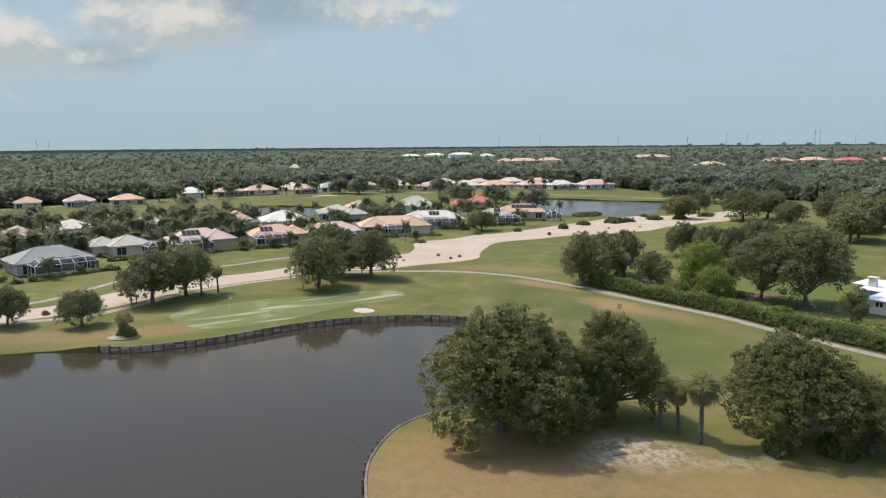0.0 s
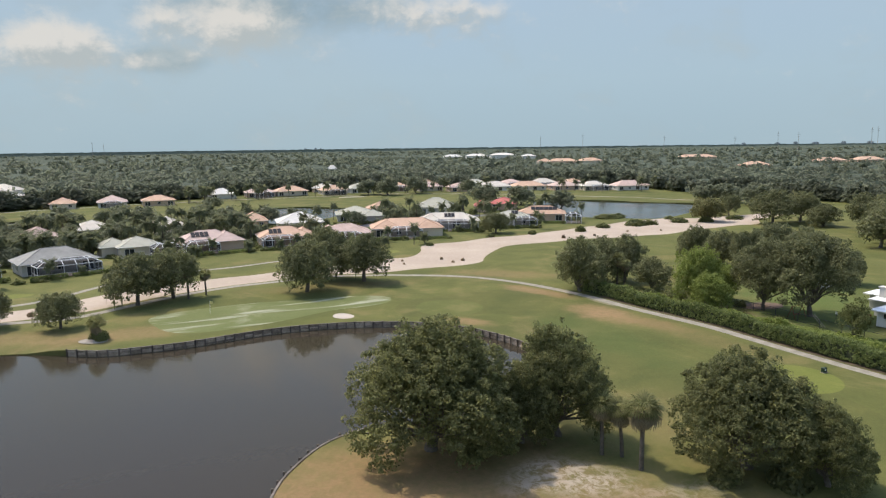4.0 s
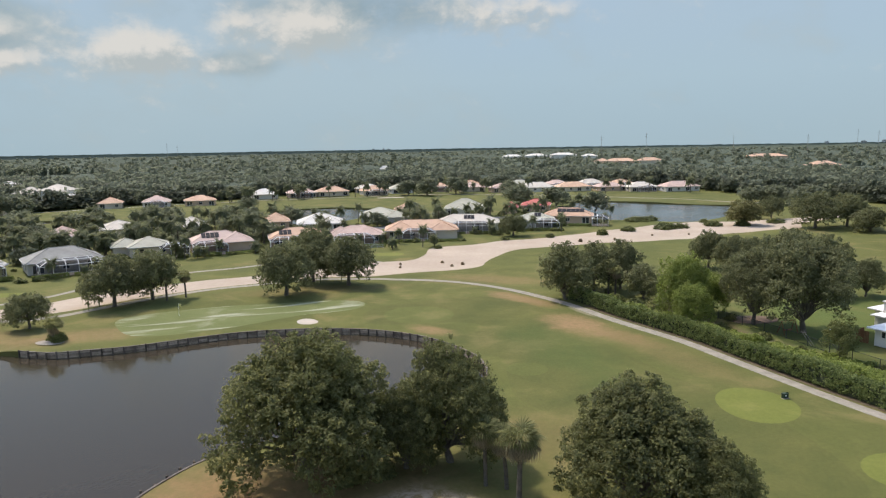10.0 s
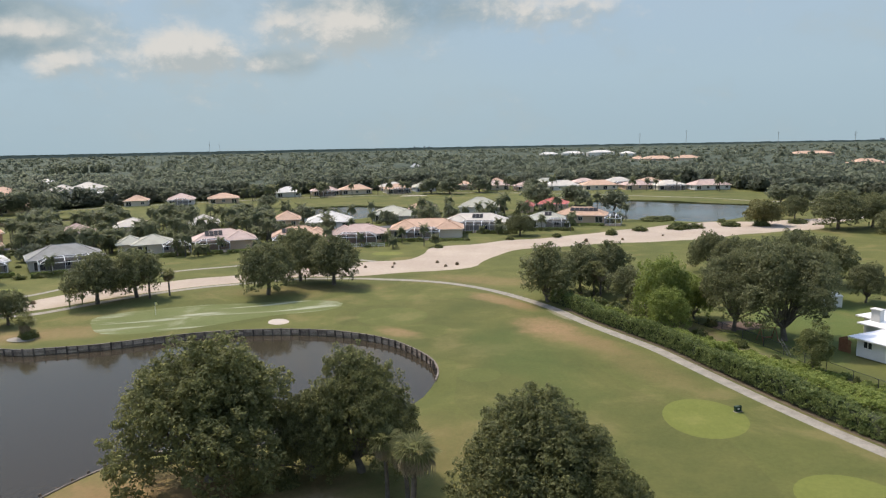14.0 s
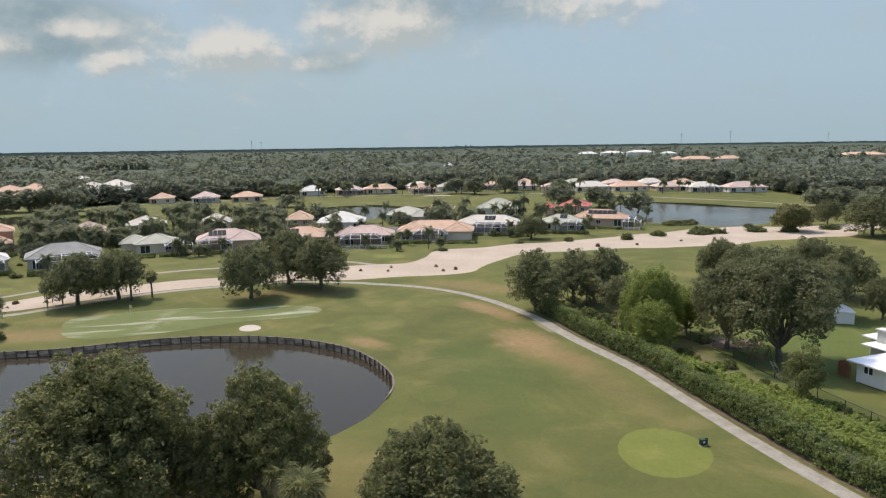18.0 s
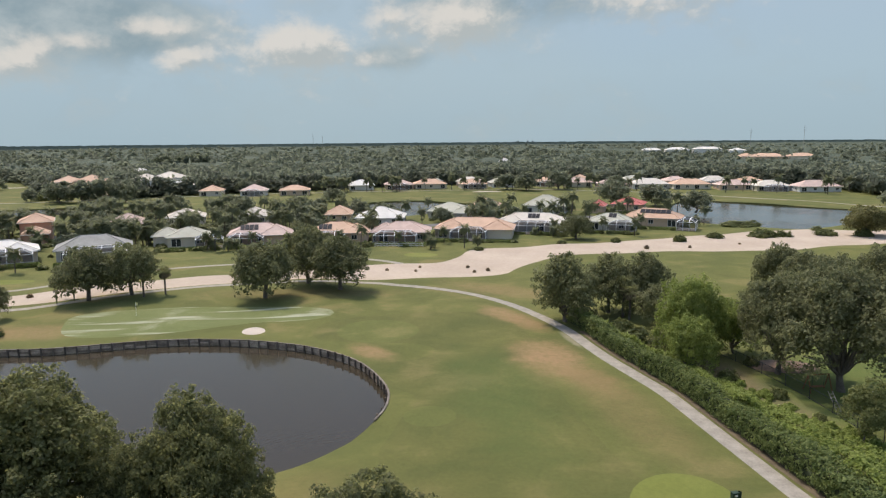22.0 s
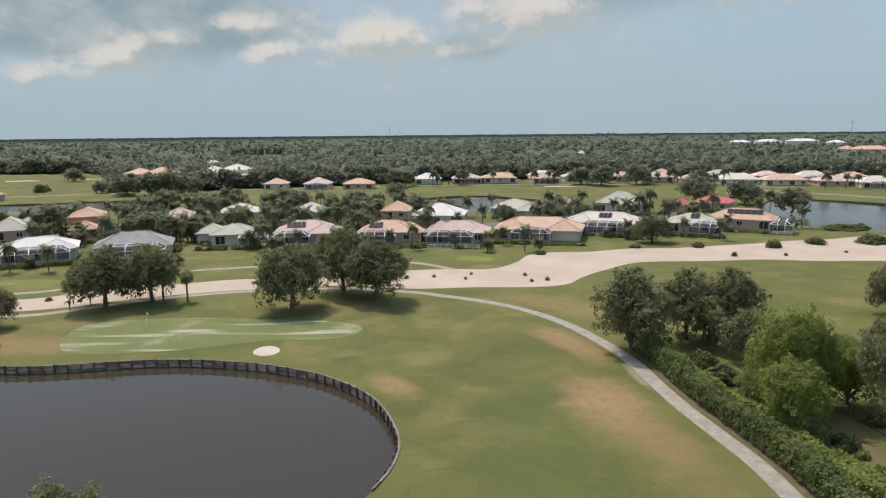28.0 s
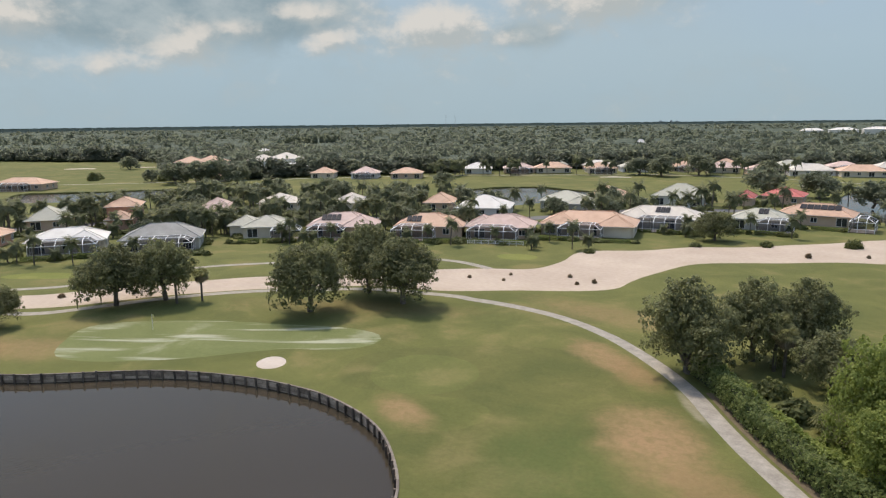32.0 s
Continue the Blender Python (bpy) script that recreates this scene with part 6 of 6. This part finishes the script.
# wire fence between the hedge and the lawn
fence_line = spline([(49.6, 131.5), (54.7, 124.9), (59.1, 117.9), (62.6, 111.0), (66.2, 104.4), (72, 95), (80, 83)], False, 3.0)
fence = thing("wire_fence", "low wire fence with thin dark posts round a lawn", "fence")
fz = [height(*p) for p in fence_line]
for (x, y), z in zip(fence_line, fz):
    part("post", box_mesh("post", 0.08, 0.08, 1.45, DARK_METAL, 0.01), fence, "", Matrix.Translation((x, y, z - 0.05)))
for i in range(len(fence_line) - 1):
    a, b = fence_line[i], fence_line[i + 1]
    part("rail", bars_mesh("rail", [((*a, fz[i] + 1.35), (*b, fz[i + 1] + 1.35)), ((*a, fz[i] + 0.12), (*b, fz[i + 1] + 0.12))], 0.045, DARK_METAL), fence)
    part("netting", poly_mesh("netting", [(*a, fz[i] + 0.12), (*b, fz[i + 1] + 0.12), (*b, fz[i + 1] + 1.35), (*a, fz[i] + 1.35)], [(0, 1, 2, 3)], WIRE), fence, "thin dark wire netting")
# garden pieces under the oaks: a swing frame, a lamp post and a leaning ladder
swing = thing("swing_frame", "brown timber swing frame on a shaded lawn", "swing", Matrix.Translation((60.2, 121.0, height(60.2, 121))) @ pose(0, 0, 0, 0, 0, 30))
for sx in (-1.3, 1.3):
    for sy in (-0.7, 0.7):
        part("leg", bars_mesh("leg", [((sx, sy, 0), (sx * 0.95, 0, 1.9))], 0.08, BROWN_WOOD), swing)
part("top_bar", bars_mesh("top_bar", [((-1.35, 0, 1.9), (1.35, 0, 1.9))], 0.09, BROWN_WOOD), swing)
part("seat", box_mesh("seat", 1.5, 0.45, 0.08, BROWN_WOOD, 0.02), swing, "brown slatted seat", Matrix.Translation((0, 0, 0.5)))
for sx in (-0.7, 0.7):
    part("chain", bars_mesh("chain", [((sx, 0, 0.55), (sx, 0, 1.9))], 0.03, DARK_METAL), swing)
lamp = thing("lamp_post", "small white garden lamp on a thin post", "lamp", Matrix.Translation((64.8, 117.6, height(64.8, 117.6))))
part("post", bars_mesh("post", [((0, 0, 0), (0, 0, 1.5))], 0.07, DARK_METAL), lamp)
part("globe", mesh_of("globe", *tube([(0, 0, 1.48), (0, 0, 1.56), (0, 0, 1.72), (0, 0, 1.8)], 0.16, 0.12, 10), TRIM, True), lamp, "white globe")
ladder = thing("ladder", "pale metal ladder leaning over a fence", "ladder", Matrix.Translation((61.6, 114.4, height(61.6, 114.4))) @ pose(0, 0, 0, 0, 0, 20))
for sx in (-0.22, 0.22):
    part("stile", bars_mesh("stile", [((sx, 0, 0), (sx, 2.3, 1.6))], 0.05, CONCRETE), ladder)
for i in range(6):
    part("rung", bars_mesh("rung", [((-0.22, 0.3 + i * 0.34, 0.21 + i * 0.236), (0.22, 0.3 + i * 0.34, 0.21 + i * 0.236))], 0.03, CONCRETE), ladder)
tent = thing("canopy_tent", "white fabric canopy behind trees on a lawn", "tent", Matrix.Translation((75.0, 146.0, height(75, 146))))
for sx in (-1.5, 1.5):
    for sy in (-1.5, 1.5):
        part("leg", bars_mesh("leg", [((sx, sy, 0), (sx, sy, 2.1))], 0.07, WHITE_METAL), tent)
part("roof", poly_mesh("roof", [(-1.7, -1.7, 2.0), (1.7, -1.7, 2.0), (1.7, 1.7, 2.0), (-1.7, 1.7, 2.0), (0, 0, 3.0)], [(0, 1, 4), (1, 2, 4), (2, 3, 4), (3, 0, 4), (3, 2, 1, 0)], WALLS["white"]), tent)
part("side", box_mesh("side", 3.0, 0.05, 1.9, WALLS["white"], 0.01), tent, "", Matrix.Translation((0, -1.5, 0.1)))

# ---------------------------------------------------------------- on the course
pin = thing("flagstick", "thin flagstick with a pale yellow flag in the hole", "flag", Matrix.Translation((-38.6, 121.4, height(-38.6, 121.4))))
part("pole", bars_mesh("pole", [((0, 0, 0), (0, 0, 2.2))], 0.035, WHITE_METAL), pin)
part("flag", poly_mesh("flag", [(0.02, 0, 1.75), (0.22, 0.05, 1.72), (0.5, -0.03, 1.78), (0.5, -0.03, 2.13), (0.22, 0.05, 2.17), (0.02, 0, 2.2), (0.02, 0.015, 1.75), (0.22, 0.065, 1.72), (0.5, -0.015, 1.78), (0.5, -0.015, 2.13), (0.22, 0.065, 2.17), (0.02, 0.015, 2.2)],
                       [(0, 1, 4, 5), (1, 2, 3, 4), (6, 11, 10, 7), (7, 10, 9, 8), (0, 6, 7, 1), (1, 7, 8, 2), (5, 4, 10, 11), (4, 3, 9, 10), (2, 8, 9, 3), (0, 5, 11, 6)], FLAG), pin, "pale yellow flag")
washer = thing("tee_station", "dark green box with a bin and lid beside a tee", "tee box", Matrix.Translation((51.5, 91.7, height(51.5, 91.7))) @ pose(0, 0, 0, 0, 0, 35) @ Matrix.Scale(0.72, 4))
GREEN_PAINT = rough_mat("dark_green_paint", (0.012, 0.03, 0.02), (0.03, 0.055, 0.035), 1, 6, 0.5)
part("base", box_mesh("base", 1.2, 0.8, 0.08, CONCRETE, 0.02), washer, "pale concrete base")
part("cabinet", box_mesh("cabinet", 0.72, 0.55, 0.7, GREEN_PAINT, 0.03), washer, "", Matrix.Translation((-0.15, 0, 0.08)))
part("lid", box_mesh("lid", 0.8, 0.62, 0.08, GREEN_PAINT, 0.02), washer, "", Matrix.Translation((-0.15, 0, 0.78)))
part("bin", mesh_of("bin", *tube([(0, 0, 0), (0, 0, 0.35), (0, 0, 0.75)], 0.2, 0.23, 10), GREEN_PAINT, True), washer, "", Matrix.Translation((0.42, 0, 0.08)))
part("sign", box_mesh("sign", 0.34, 0.03, 0.22, TRIM, 0.005), washer, "small white plate", Matrix.Translation((-0.15, -0.29, 0.42)))
# the sandpit with a shade mound on the lawn
pit = oval(57.2, 128.8, 4.4, 2.6, 20)
tagged(new("mulch_bed", mesh_of("mulch_bed", np.column_stack([pit, ground_z(pit) + 0.03]).tolist() + [(57.2, 128.8, height(57.2, 128.8) + 0.16)], [(i, (i + 1) % 28, 28) for i in range(28)], rough_mat("mulch", (0.10, 0.07, 0.05), (0.22, 0.15, 0.11), 0.8, 6))), "dark mulch bed round an oak on the lawn", "mulch bed")
